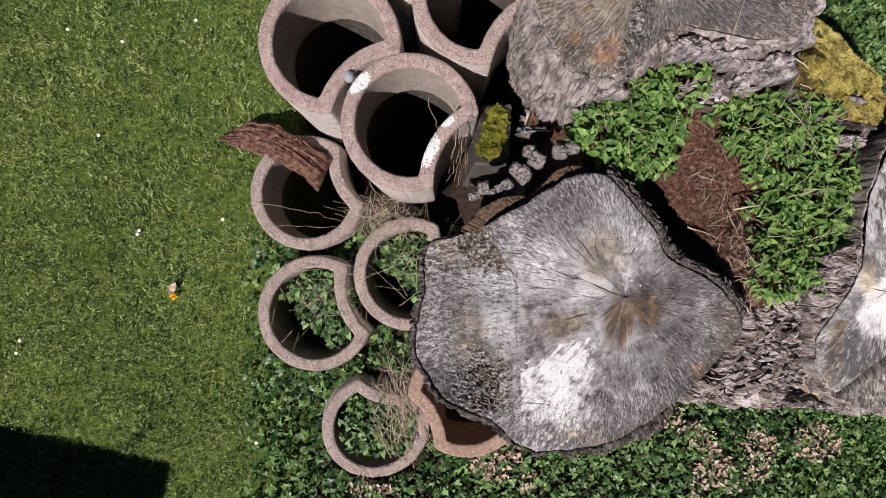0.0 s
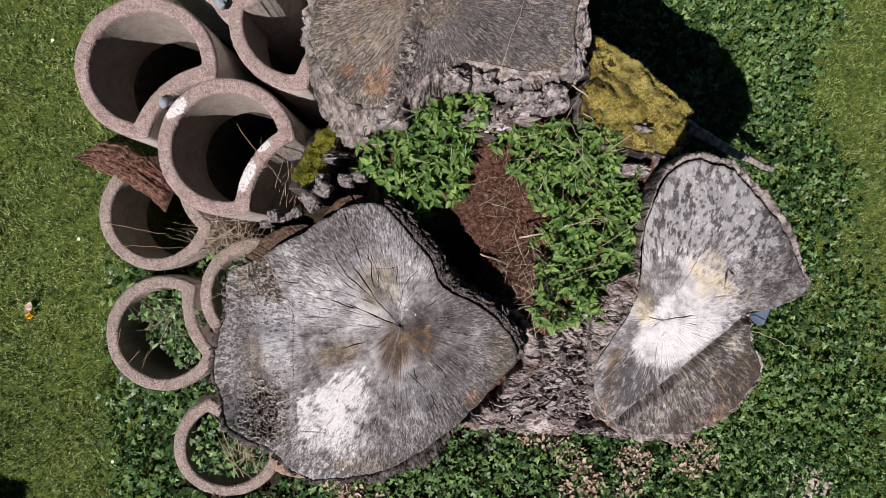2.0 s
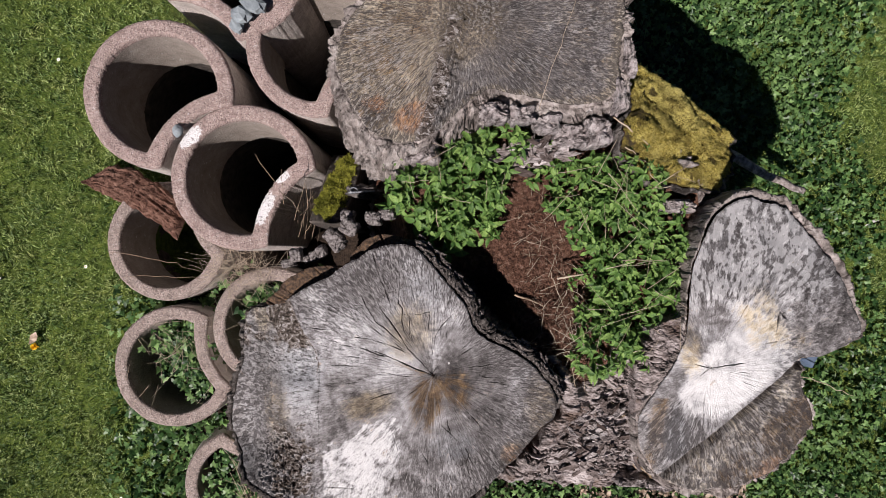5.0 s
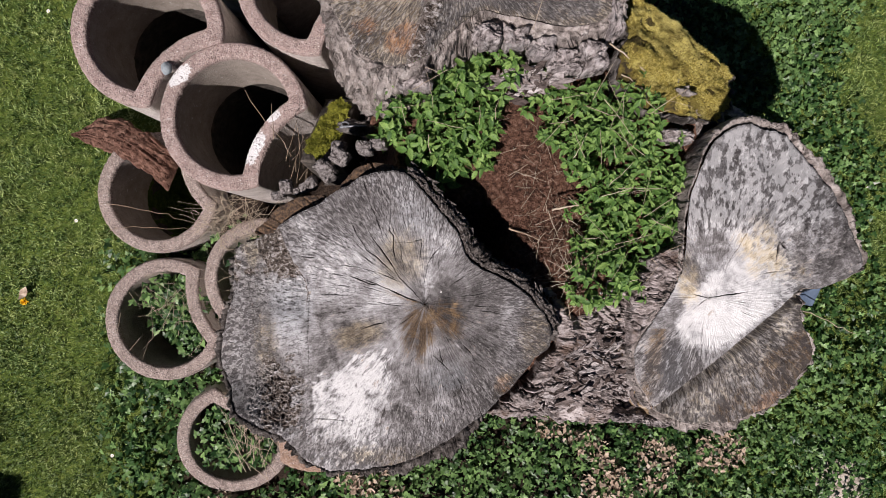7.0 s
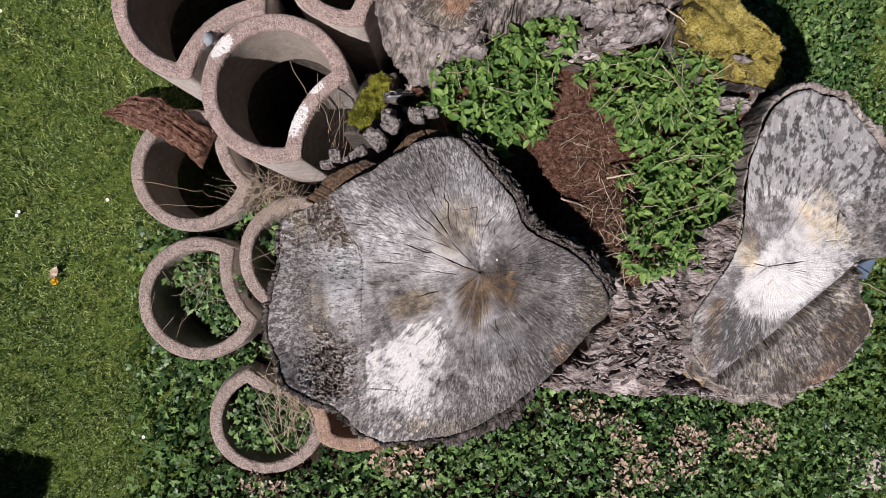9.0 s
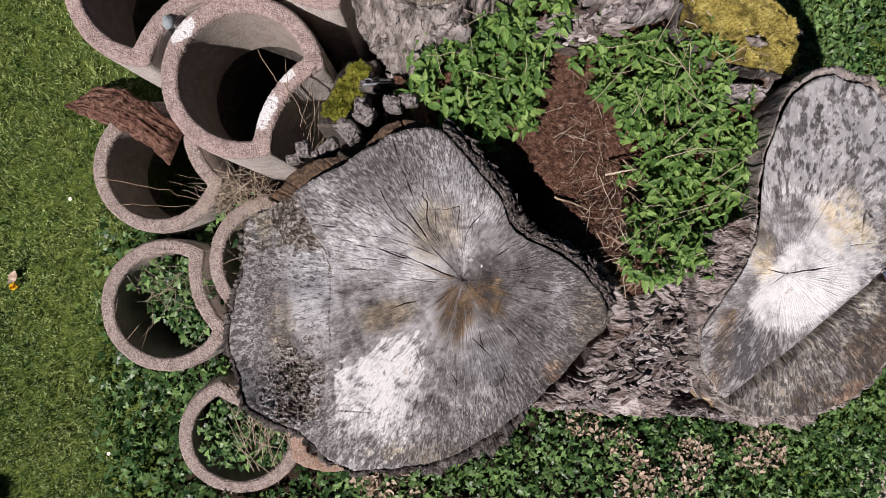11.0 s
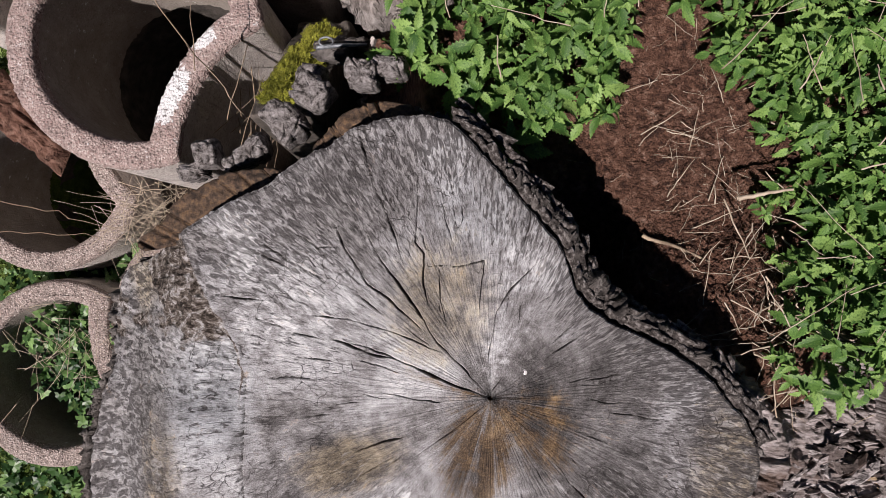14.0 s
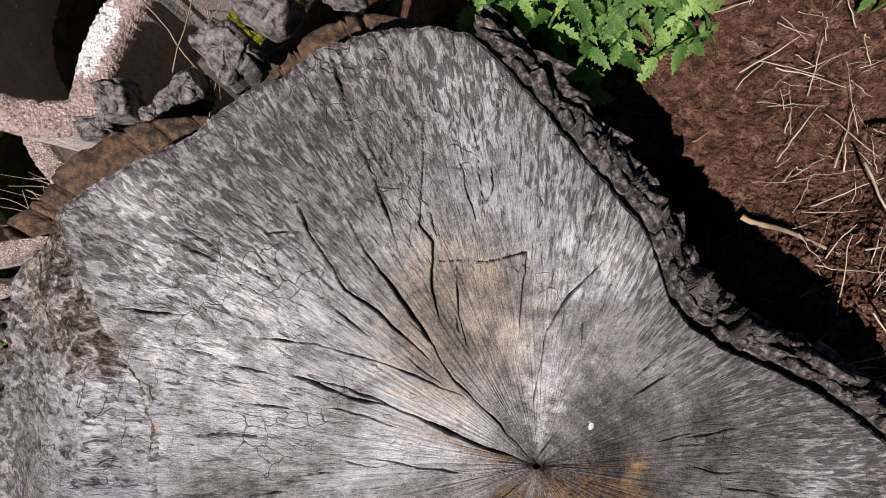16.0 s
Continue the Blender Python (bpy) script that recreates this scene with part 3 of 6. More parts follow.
            wide = 0.45 * w * np.clip(np.minimum(t + t0 + 0.002, run[-1] - t - t0 + 0.002) / 0.03, 0.15, 1) * np.clip(0.8 + 1.3 * vnoise((t + t0) * 38, s, 5.0, 3), 0.35, 1.6)
            cut[near] = np.maximum(cut[near], smooth01(1.7 - d / (wide + 1e-6)))
    z = z - 0.010 * cut - 0.004 * smooth01((u - 0.985) / 0.015)
    z = z + 0.0012 * vnoise(np.cos(a) * 60, np.sin(a) * 60, r * 12, 3)
    return ang, reach, x, y, z, cut, r, a


def stump_face(name, parent, grid, pith, z0, **attrs):
    ang, reach, x, y, z, cut, r, a = grid
    v = np.stack([x - pith[0], y - pith[1], z - z0], -1).reshape(-1, 3)
    f = grid_faces(*x.shape)
    me = mesh_of(name, v, f, CUT, attrs={"crack": cut.ravel(), **{k: np.broadcast_to(w, x.shape).ravel() for k, w in attrs.items()}})
    ob = part(name, me, parent)
    ob.location = (pith[0], pith[1], z0)
    return ob


def bark_side(name, parent, material, grid, low, thick, drop, rough=0.02, levels=54, gap=0.0, flare=0.0, slit=1.0):
    """Bark round a trunk: a lip round the sawn face, then ridged plates down to the ground.
    low(a) gives x, y and z of the foot for each angle; thick, drop, gap and flare may go with the angle."""
    ang, reach, x, y, z = grid[:5]
    n = len(ang)
    one = np.ones(n)
    px, py, pz = x[-1], y[-1], z[-1]
    ox, oy = np.cos(ang), np.sin(ang)
    lx, ly, lz = low(ang)
    th = thick * (0.75 + 0.6 * vnoise(ox * 9, oy * 9, 3.0, 4, 0.6)) * one
    dr = drop + 0.02 * vnoise(ox * 18, oy * 18, 5.0, 4, 0.6)
    gap = gap * one
    rows = [(px - 0.004 * ox, py - 0.004 * oy, pz - 0.10 * slit - 0.004 - 0 * ox), (px + (0.002 + gap) * ox, py + (0.002 + gap) * oy, pz - dr - 0.02 * slit)]
    for w, lift in ((0.2, -0.003), (0.35, 0.004), (0.5, 0.002), (0.65, 0.004), (0.8, -0.003)):
        rows.append((px + (gap + th * w) * ox, py + (gap + th * w) * oy, pz - dr + lift))
    for u in np.linspace(0, 1, levels)[1:]:
        s = smooth01(u)
        out = gap + th + flare * smooth01(u / 0.25) * (1 - s)
        bx, by = px + out * ox, py + out * oy
        rows.append((bx + (lx - bx) * s, by + (ly - by) * s, (pz - dr - 0.01) + (lz - pz + dr) * u))
    v = np.array([np.stack(q, -1) for q in rows])
    wob = 0.6 - np.abs(vnoise(v[:, :, 0] * 26, v[:, :, 1] * 26, v[:, :, 2] * 5, 4, 0.6)) * 2.6
    wob += 1.2 * vnoise(v[:, :, 0] * 60, v[:, :, 1] * 60, v[:, :, 2] * 14, 4, 0.7) - 0.8 * smooth01(1 - np.abs(vnoise(v[:, :, 0] * 18, v[:, :, 1] * 18, v[:, :, 2] * 22, 3)) / 0.06)
    amp = rough * smooth01(np.arange(len(v)) / 7.0)[:, None]
    v[:, :, 0] += amp * wob * ox
    v[:, :, 1] += amp * wob * oy
    v[2:8, :, 2] += 0.5 * rough * wob[2:8]
    return part(name, mesh_of(name, v.reshape(-1, 3), grid_faces(len(v), n), material), parent)


def bump_at(a, mid, half):
    """1 at the angle mid (degrees), falling to 0 half as many degrees away."""
    d = np.abs((np.degrees(a) - mid + 180) % 360 - 180)
    return smooth01(1 - d / half)


# heart-shaped sawn stump in front
MAIN_C, MAIN_P, MAIN_Z = (0.5, -0.17), (0.637, -0.167), 1.28
MAIN_R = (0.496, 0.449, 0.395, 0.346, 0.321, 0.317, 0.327, 0.338, 0.345, 0.355, 0.37, 0.392, 0.42, 0.437, 0.434, 0.428, 0.413, 0.402, 0.396, 0.391, 0.395, 0.404, 0.424, 0.453, 0.497, 0.581, 0.585, 0.572,
          0.571, 0.586, 0.615, 0.638, 0.641, 0.629, 0.606, 0.567, 0.544, 0.543, 0.563, 0.568, 0.55, 0.537, 0.525, 0.516, 0.504, 0.495, 0.487, 0.482, 0.48, 0.483, 0.486, 0.495, 0.506, 0.523, 0.558, 0.541)


def main_out(x, y):
    """How far a place lies outside the front stump's sawn face, in metres."""
    turn = np.arctan2(y - MAIN_C[1], x - MAIN_C[0]) % (2 * pi)
    return np.hypot(x - MAIN_C[0], y - MAIN_C[1]) - np.interp(turn, np.arange(281) * 2 * pi / 280, np.r_[rounded(MAIN_R, 280), MAIN_R[0]])


def main_step(x, y):
    """How far a place lies to the worn side of the ledge across the left of the face, in metres."""
    line = np.interp(y, (-0.42, -0.20, -0.10, -0.063, 0.026, 0.07, 0.12), (0.255, 0.258, 0.250, 0.229, 0.182, 0.158, 0.135))
    return line - x + 0.010 * vnoise(x * 30, y * 30, 2.0, 4, 0.65)


def main_top(x, y):
    left = main_step(x, y)
    upper = smooth01((y + 0.22) / 0.12)
    z = MAIN_Z + 0.012 * (x - 0.6) - 0.030 * smooth01(left / 0.012) * upper - 0.23 * smooth01((0.19 - x) / 0.27) * smooth01((y + 0.62) / 0.2)
    crumb = smooth01(left / 0.02) * upper
    z = z + crumb * (0.012 * vnoise(x * 30, y * 55, 1.0, 5, 0.65) + 0.010 * np.floor(4 * vnoise(x * 16, y * 26, 5.0, 3)) / 4)
    pit = smooth01(1.3 - np.hypot((x - 0.13) / 0.11, (y + 0.47) / 0.13))
    return z - pit * (0.012 + 0.05 * np.abs(vnoise(x * 70, y * 70, 8.0, 4, 0.65)))


# the drying cracks that stand out on the front stump: half width, then points along each
MAIN_CRACKS = (
    (0.0018, 0.438, 0.237, 0.457, 0.160, 0.476, 0.119, 0.493, 0.075, 0.503, 0.037),
    (0.0022, 0.443, 0.092, 0.471, 0.042, 0.509, -0.012, 0.536, -0.051, 0.558, -0.084, 0.597, -0.122, 0.627, -0.158),
    (0.0022, 0.399, 0.097, 0.416, 0.059, 0.449, 0.007, 0.482, -0.015, 0.531, -0.062),
    (0.0018, 0.361, -0.040, 0.421, -0.048, 0.487, -0.067, 0.564, -0.098),
    (0.0026, 0.394, -0.076, 0.454, -0.100, 0.493, -0.108, 0.531, -0.125, 0.580, -0.147, 0.627, -0.165),
    (0.0017, 0.528, 0.190, 0.528, 0.136, 0.523, 0.070, 0.536, 0.053, 0.535, 0.015, 0.542, -0.026),
    (0.0015, 0.559, 0.031, 0.561, -0.018, 0.569, -0.056))
MAIN_CRACKS += (
    (0.0010, 0.619, -0.045, 0.624, 0.004, 0.627, 0.042, 0.59, 0.034, 0.542, 0.034), (0.0014, 0.706, 0.037, 0.668, -0.002, 0.646, -0.034, 0.638, -0.084, 0.632, -0.117),
    (0.0009, 0.591, 0.141, 0.594, 0.108, 0.588, 0.092, 0.597, 0.081), (0.0012, 0.495, 0.190, 0.496, 0.133), (0.0018, 0.213, -0.007, 0.246, -0.014, 0.301, -0.018),
    (0.0018, 0.273, 0.059, 0.339, 0.026), (0.0018, 0.344, 0.034, 0.383, 0.015), (0.0012, 0.361, 0.062, 0.410, 0.064), (0.0012, 0.322, -0.065, 0.388, -0.078),
    (0.0012, 0.333, -0.103, 0.399, -0.111), (0.0014, 0.468, -0.158, 0.520, -0.169, 0.575, -0.174))
MAIN_CRACKS += (
    (0.0012, 0.745, -0.002, 0.701, -0.029), (0.0012, 0.789, -0.062, 0.723, -0.106), (0.0013, 0.630, -0.166, 0.657, -0.133), (0.0010, 0.586, 0.083, 0.572, 0.207),
    (0.0010, 0.610, 0.210, 0.580, 0.141), (0.0013, 0.630, -0.175, 0.580, -0.215, 0.520, -0.255), (0.0010, 0.497, -0.350, 0.530, -0.440), (0.0009, 0.262, -0.130, 0.257, -0.28, 0.262, -0.40),
    (0.0014, 0.255, -0.535, 0.40, -0.545), (0.0013, 0.66, -0.33, 0.72, -0.385, 0.735, -0.42), (0.0009, 0.43, -0.29, 0.50, -0.25), (0.0011, 0.60, -0.42, 0.625, -0.47))

main = tagged(new("tree_stump"), "large weathered grey sawn tree stump with cracks spreading from its heart", "stump", "stumps of one tree")
g = face_grid(MAIN_R, 1700, 300, MAIN_C, MAIN_P, main_top, 11, 110, 0, (), 176, ragged=0.022, lines=MAIN_CRACKS)
x, y, a, r = g[2], g[3], np.degrees(g[7]), g[6]
spots = vnoise(np.cos(g[7]) * 20, np.sin(g[7]) * 20, r * 24, 5, 0.75)
cloud = vnoise(x * 8, y * 8, 9.0, 4, 0.65)


def area(x, y, cx, cy, rx, ry, turn=0.0):
    """1 in the middle of an oval area, 0 from its rim on."""
    c, s = cos(radians(turn)), sin(radians(turn))
    u, v = x - cx, y - cy
    return smooth01(1.3 - 1.3 * np.hypot((c * u + s * v) / rx, (c * v - s * u) / ry))


edge = r / g[1][None]
patch = smooth01((x - 0.268 + 0.012 * spots) / 0.008) * smooth01((a - 214.5 + 4 * cloud + 5 * spots) / 3) * (1 - 0.85 * smooth01((a - 236 + 10 * cloud + 16 * spots) / 26)) * smooth01((r - 0.23 + 0.12 * cloud + 0.12 * spots) / 0.08) * (1 - 0.7 * smooth01((r - 0.46 + 0.16 * spots) / 0.10)) * np.clip(0.85 + 0.9 * spots, 0, 1)
halo = 0.38 * smooth01(1 - np.abs(a - 88) / 40) * smooth01((0.13 - r) / 0.1) + 0.20 * area(x, y, 0.66, -0.02, 0.08, 0.14) + 0.36 * area(x, y, 0.70, 0.05, 0.06, 0.08, 40) + 0.4 * area(x, y, 0.25, 0.07, 0.11, 0.05, -50) + 0.30 * area(x, y, 0.32, -0.03, 0.14, 0.08)
halo = halo + 0.40 * smooth01(1 - np.abs((a + 52 + 180) % 360 - 180) / 4) * smooth01(1 - np.abs(r - 0.16) / 0.09)
dim = 0.70 * smooth01(1.35 - np.abs((a + 28 + 180) % 360 - 180) / 74) * smooth01(r / 0.06) * np.clip(0.85 + 0.8 * cloud, 0, 1) + 0.36 * area(x, y, 0.42, 0.14, 0.20, 0.10, 20) + 0.26 * smooth01((edge - 0.86) / 0.14) + 0.45 * area(x, y, 0.06, -0.30, 0.14, 0.24) + 0.30 * area(x, y, 0.66, -0.23, 0.15, 0.14)
fan = vnoise(np.cos(g[7]) * 9, np.sin(g[7]) * 9, r * 4, 4, 0.7)
brown = (0.75 * area(x, y, 0.605, -0.27, 0.075, 0.14, 15) + 0.62 * area(x, y, 0.69, -0.22, 0.13, 0.11, -25)) * np.clip(1.05 + 1.3 * fan + 0.5 * spots, 0, 1.3) + 0.40 * smooth01(1 - np.abs(a - 160 - 40 * (0.2 - r)) / 7) * smooth01((0.26 - r) / 0.2) * smooth01(r / 0.03)
tan = 0.75 * area(x, y, 0.42, -0.265, 0.15, 0.07, 15) + 0.5 * area(x, y, 0.10, -0.33, 0.10, 0.20) + 0.6 * area(x, y, 1.0, -0.28, 0.10, 0.18) + 0.7 * area(x, y, 0.90, -0.43, 0.10, 0.06, 40) + 0.6 * area(x, y, 0.55, -0.66, 0.30, 0.06) + 0.55 * area(x, y, 0.56, -0.02, 0.14, 0.16)
blue = 0.7 * area(x, y, 0.20, -0.17, 0.13, 0.17) + 0.45 * area(x, y, 0.62, 0.12, 0.16, 0.12) + 0.45 * area(x, y, 0.70, -0.40, 0.14, 0.10)
left = main_step(x, y)
upper = smooth01((y + 0.24) / 0.12)
worn = upper * smooth01((left + 0.004) / 0.008) * smooth01((y + 0.11 + 0.08 * cloud) / 0.05)
pit = smooth01(1.35 - np.hypot((x - 0.165) / 0.085, (y + 0.49) / 0.115) + 1.4 * spots + 0.5 * cloud)
rot = 0.85 * pit + worn * (np.clip(0.35 + 1.6 * cloud + 0.9 * spots, 0, 1) + area(x, y, 0.16, -0.05, 0.08, 0.04, -15)) + upper * smooth01(1 - np.abs(left) / 0.006) * 0.7
tan = tan + 0.9 * worn * area(x, y, 0.02, 0.02, 0.09, 0.12)
rim_flecks = 0.9 * smooth01((edge - 0.62) / 0.33) + 0.35 * smooth01((edge - 0.3) / 0.3) + 0.35 * area(x, y, 0.36, 0.10, 0.26, 0.14) - 0.15 * area(x, y, 0.40, -0.25, 0.25, 0.15)
stump_face("sawn_face", main, g, MAIN_P, MAIN_Z, bleach=np.clip(patch + halo, 0, 1), stain=np.clip(brown, 0, 1), rot=np.clip(rot, 0, 0.95), dark=np.clip(dim, 0, 1), flecks=np.clip(1.45 * rim_flecks, 0, 1.5), tan=np.clip(tan, 0, 1), blue=np.clip(blue, 0, 1), rust=0.55 * area(x, y, 0.90, -0.43, 0.07, 0.05))


def main_low(a):
    fx, fy = 0.70 + 0.46 * np.cos(a), -0.10 + 0.46 * np.sin(a)
    return fx, fy, ground_z(fx, fy) - 0.05


a = g[0]
bark_side("bark", main, BARK_DARK, g, main_low, (0.034 + 0.03 * bump_at(a, 280, 40) + 0.022 * bump_at(a, 40, 70)) * (1 - 0.9 * bump_at(a, 130, 60)) * (1 - 0.92 * bump_at(a, 322, 38)), 0.010 + 0.06 * bump_at(a, 130, 60) + 0.14 * bump_at(a, 322, 38), 0.014, gap=0.003 * bump_at(a, 40, 60), flare=0.05 * bump_at(a, 275, 35), slit=0.5)



def plate_mesh(size, seed):
    """A small block of corky bark with a cracked top."""
    n, m = 14, 7
    a, b = np.meshgrid(np.arange(n) * 2 * pi / n, np.linspace(-1.2, pi / 2, m))
    box = lambda q: np.sign(q) * np.abs(q) ** 0.5
    x, y, z = box(np.cos(b)) * box(np.cos(a)), box(np.cos(b)) * box(np.sin(a)), box(np.sin(b))
    q = 1 + 0.5 * vnoise(x * 1.6 + seed, y * 1.6, z * 1.2, 3)
    return np.stack([x * q * size[0] / 2, y * q * size[1] / 2, z * q * size[2] / 2], -1).reshape(-1, 3), grid_faces(m, n)


def plates_along(parent, grid, deg0, deg1, step, rows, low, material, size=(0.020, 0.013, 0.022), seed=0):
    """Bark blocks in rows outside the rim of a sawn face, from one angle to another."""
    rs = np.random.default_rng(seed)
    kinds = [mesh_of("bark_plate", *plate_mesh(np.array(size) * rs.uniform(0.75, 1.35, 3), seed + 3.3 * i), material) for i in range(9)]
    ang, ex, ey, ez = grid[0], grid[2][-1], grid[3][-1], grid[4][-1]
    ks = np.interp(np.radians(np.arange(deg0, deg1, 0.25)) % (2 * pi), ang, np.arange(len(ang))).astype(int)
    sx, sy, sz = (np.convolve(np.pad(q[ks], 12, "edge"), np.ones(25) / 25, "valid") for q in (ex, ey, ez))
    run = np.r_[0, np.cumsum(np.hypot(np.diff(sx), np.diff(sy)))]
    tx, ty = np.gradient(sx, run + np.arange(len(run)) * 1e-9), np.gradient(sy, run + np.arange(len(run)) * 1e-9)
    for out, drop in rows:
        s = 0.0
        while s < run[-1]:
            px_, py_, pz_ = (np.interp(s, run, q) for q in (sx, sy, sz))
            ux, uy = np.interp(s, run, tx), np.interp(s, run, ty)
            o = out * rs.uniform(0.8, 1.2)
            ob = part("bark_plate", kinds[rs.integers(9)], parent)
            ob.matrix_basis = pose(px_ + o * uy, py_ - o * ux, pz_ - drop - low - 0.005 + rs.normal(0, 0.003), rs.normal(0, 7), rs.normal(0, 7), float(np.degrees(np.arctan2(uy, ux))) + rs.normal(0, 16)) @ Matrix.Scale(rs.uniform(0.75, 1.2), 4)
            s += step * rs.uniform(0.75, 1.25)


plates_along(main, g, -10, 100, 0.0165, ((0.013, 0.0), (0.026, 0.006), (0.037, 0.022)), 0.008, BARK_PLATE, (0.027, 0.013, 0.018), seed=3)

# pale stump on the far side
STAR_C, STAR_P, STAR_Z = (1.68, -0.13), (1.565, -0.15), 1.25
STAR_R = (0.283, 0.463, 0.469, 0.469, 0.475, 0.478, 0.487, 0.51, 0.53, 0.542, 0.548, 0.51, 0.436, 0.368, 0.308, 0.26, 0.232, 0.219, 0.214, 0.221,
          0.233, 0.263, 0.312, 0.383, 0.432, 0.462, 0.483, 0.482, 0.471, 0.451, 0.44, 0.424, 0.418, 0.402, 0.394, 0.387, 0.375, 0.304, 0.267, 0.265)


def star_side(x, y):
    """How far a place lies below the split across the pale stump, in metres."""
    line = (x - 1.411) * 0.604 - (y + 0.49) * 0.797
    return np.minimum(line, -0.125 - y + 8 * np.clip(1.86 - x, 0, 1))


def star_top(x, y):
    low = star_side(x, y)
    return STAR_Z + 0.01 - 0.13 * smooth01((x - 1.6) / 0.7) - 0.09 * smooth01(low / 0.006) + 0.035 * smooth01((low - 0.03) / 0.03) - 0.05 * smooth01((1.42 - x) / 0.2) + 0.010 * vnoise(x * 12, y * 12, 1.0, 3)


star = tagged(new("tree_stump"), "pale bleached sawn tree stump, split across, mossy at its back", "stump", "stumps of one tree")
g2 = face_grid(STAR_R, 900, 190, STAR_C, STAR_P, star_top, 23, 34, 0, ((8, 0.0, 0.13, 0.0026), (165, 0.0, 0.06, 0.003), (215, 0.0, 0.05, 0.003), (262, 0.08, 0.2, 0.001), (60, 0.10, 0.3, 0.001)), lines=((0.0070, 1.80, -0.04, 1.815, 0.035, 1.85, 0.005), (0.0012, 1.74, -0.07, 1.86, -0.06), (0.0012, 2.02, -0.02, 2.12, 0.0)))
x, y, a, r = g2[2], g2[3], np.degrees(g2[7]), g2[6]
side = star_side(x, y)
low = smooth01(side / 0.006)
spots, cloud = 1.2 * vnoise(np.cos(g2[7]) * 15, np.sin(g2[7]) * 15, r * 34, 5, 0.8), vnoise(x * 9, y * 9, 3.0, 4, 0.65)
scar = smooth01(1 - np.abs(side - 0.004) / 0.010)
tip = smooth01((x - 1.85) / 0.25)
upper_ = 1 - low
core = area(x, y, 1.63, -0.17, 0.25, 0.14, 38)
core = upper_ * smooth01(core * 1.8 + 0.5 * cloud * core)
neck = upper_ * area(x, y, 1.74, -0.04, 0.18, 0.20)
cream = upper_ * (0.9 * area(x, y, 1.74, 0.02, 0.12, 0.16) + 0.8 * area(x, y, 1.50, -0.10, 0.06, 0.16) + 0.5 * area(x, y, 1.86, -0.06, 0.12, 0.10)) * np.clip(0.8 + 1.2 * cloud + 0.7 * spots, 0, 1)
top_ = upper_ * smooth01((y - 0.02) / 0.12)
blotch = smooth01(0.68 + 3.4 * vnoise(np.cos(g2[7]) * 26, np.sin(g2[7]) * 26, r * 32, 4, 0.7))
bleach = 1.1 * core + 0.75 * neck + top_ * (0.25 + 0.85 * blotch) * (1 - 0.7 * tip) + 0.16 * upper_ + low * np.clip(0.18 + 1.2 * spots, 0, 0.8)
dark = 0.7 * tip + 0.75 * top_ * (1 - blotch) + 0.2 * top_ * np.clip(0.35 + 2.4 * cloud + 1.2 * spots, 0, 1) + low * np.clip(0.25 + 0.8 * cloud, 0, 1) + 0.5 * upper_ * area(x, y, 1.62, 0.02, 0.06, 0.14, 60)
stain = 0.55 * cream * np.clip(0.3 + 1.5 * spots, 0, 1) + 0.7 * scar + low * area(x, y, 1.90, -0.40, 0.20, 0.14, 40) * np.clip(0.7 + cloud, 0, 1) + 0.8 * low * smooth01((side - 0.10) / 0.08) * np.clip(0.55 + 1.6 * cloud, 0, 1) + 0.7 * smooth01(1 - np.abs(x - 1.375 - 0.2 * (y + 0.4)) / 0.05) * (y < -0.25)
stump_face("sawn_face", star, g2, STAR_P, STAR_Z, bleach=np.clip(bleach, 0, 1), stain=np.clip(stain, 0, 1), rot=np.clip(0.9 * scar * (x > 1.44), 0, 1), dark=np.clip(dark, 0, 1), flecks=np.clip(1.6 * top_ + 0.25 * upper_ * (1 - core) * (r > 0.1) + 1.7 * low + 0.6 * upper_ * smooth01((r - 0.2) / 0.1) + 2.0 * upper_ * area(x, y, 1.46, -0.36, 0.16, 0.15), 0, 2.4) * (1 - 0.35 * core), tan=np.clip(cream + 0.5 * low, 0, 1), coarse=0.85 + 0 * x, blue=0.5 * top_ + 0.8 * upper_ * area(x, y, 1.45, -0.38, 0.08, 0.14), rust=0.7 * low * area(x, y, 1.80, -0.52, 0.10, 0.06, 35))


def star_low(a):
    fx, fy = 1.72 + 0.26 * np.cos(a), -0.06 + 0.36 * np.sin(a)
    return fx, fy, ground_z(fx, fy) - 0.05


a = g2[0]
bark_side("bark", star, BARK, g2, star_low, 0.022 + 0.020 * bump_at(a, 50, 60) + 0.03 * bump_at(a, 275, 50), 0.012 + 0.02 * bump_at(a, 275, 60), 0.009, gap=0.014 * bump_at(a, 45, 55), flare=0.02 * bump_at(a, 180, 70), slit=np.clip(bump_at(a, 50, 80) * 1.6, 0.05, 1))

# broad stump at the back
BACK_C, BACK_P, BACK_Z = (0.82, 1.08), (0.74, 0.99), 1.33
BACK_R = (0.44, 0.45, 0.484, 0.484, 0.449, 0.43, 0.401, 0.396, 0.376, 0.371, 0.366, 0.356, 0.35, 0.358,
          0.385, 0.486, 0.548, 0.57, 0.585, 0.535, 0.381, 0.316, 0.337, 0.381, 0.465, 0.52, 0.47, 0.445)


def back_top(x, y):
    groove = smooth01(1 - np.abs(x - 0.70 - 0.25 * (y - 0.8)) / 0.05) * smooth01((0.98 - y) / 0.1)
    return BACK_Z - 0.02 * smooth01((0.62 - x) / 0.2) - groove * (0.02 + 0.02 * vnoise(x * 50, y * 50, 0.0, 3))


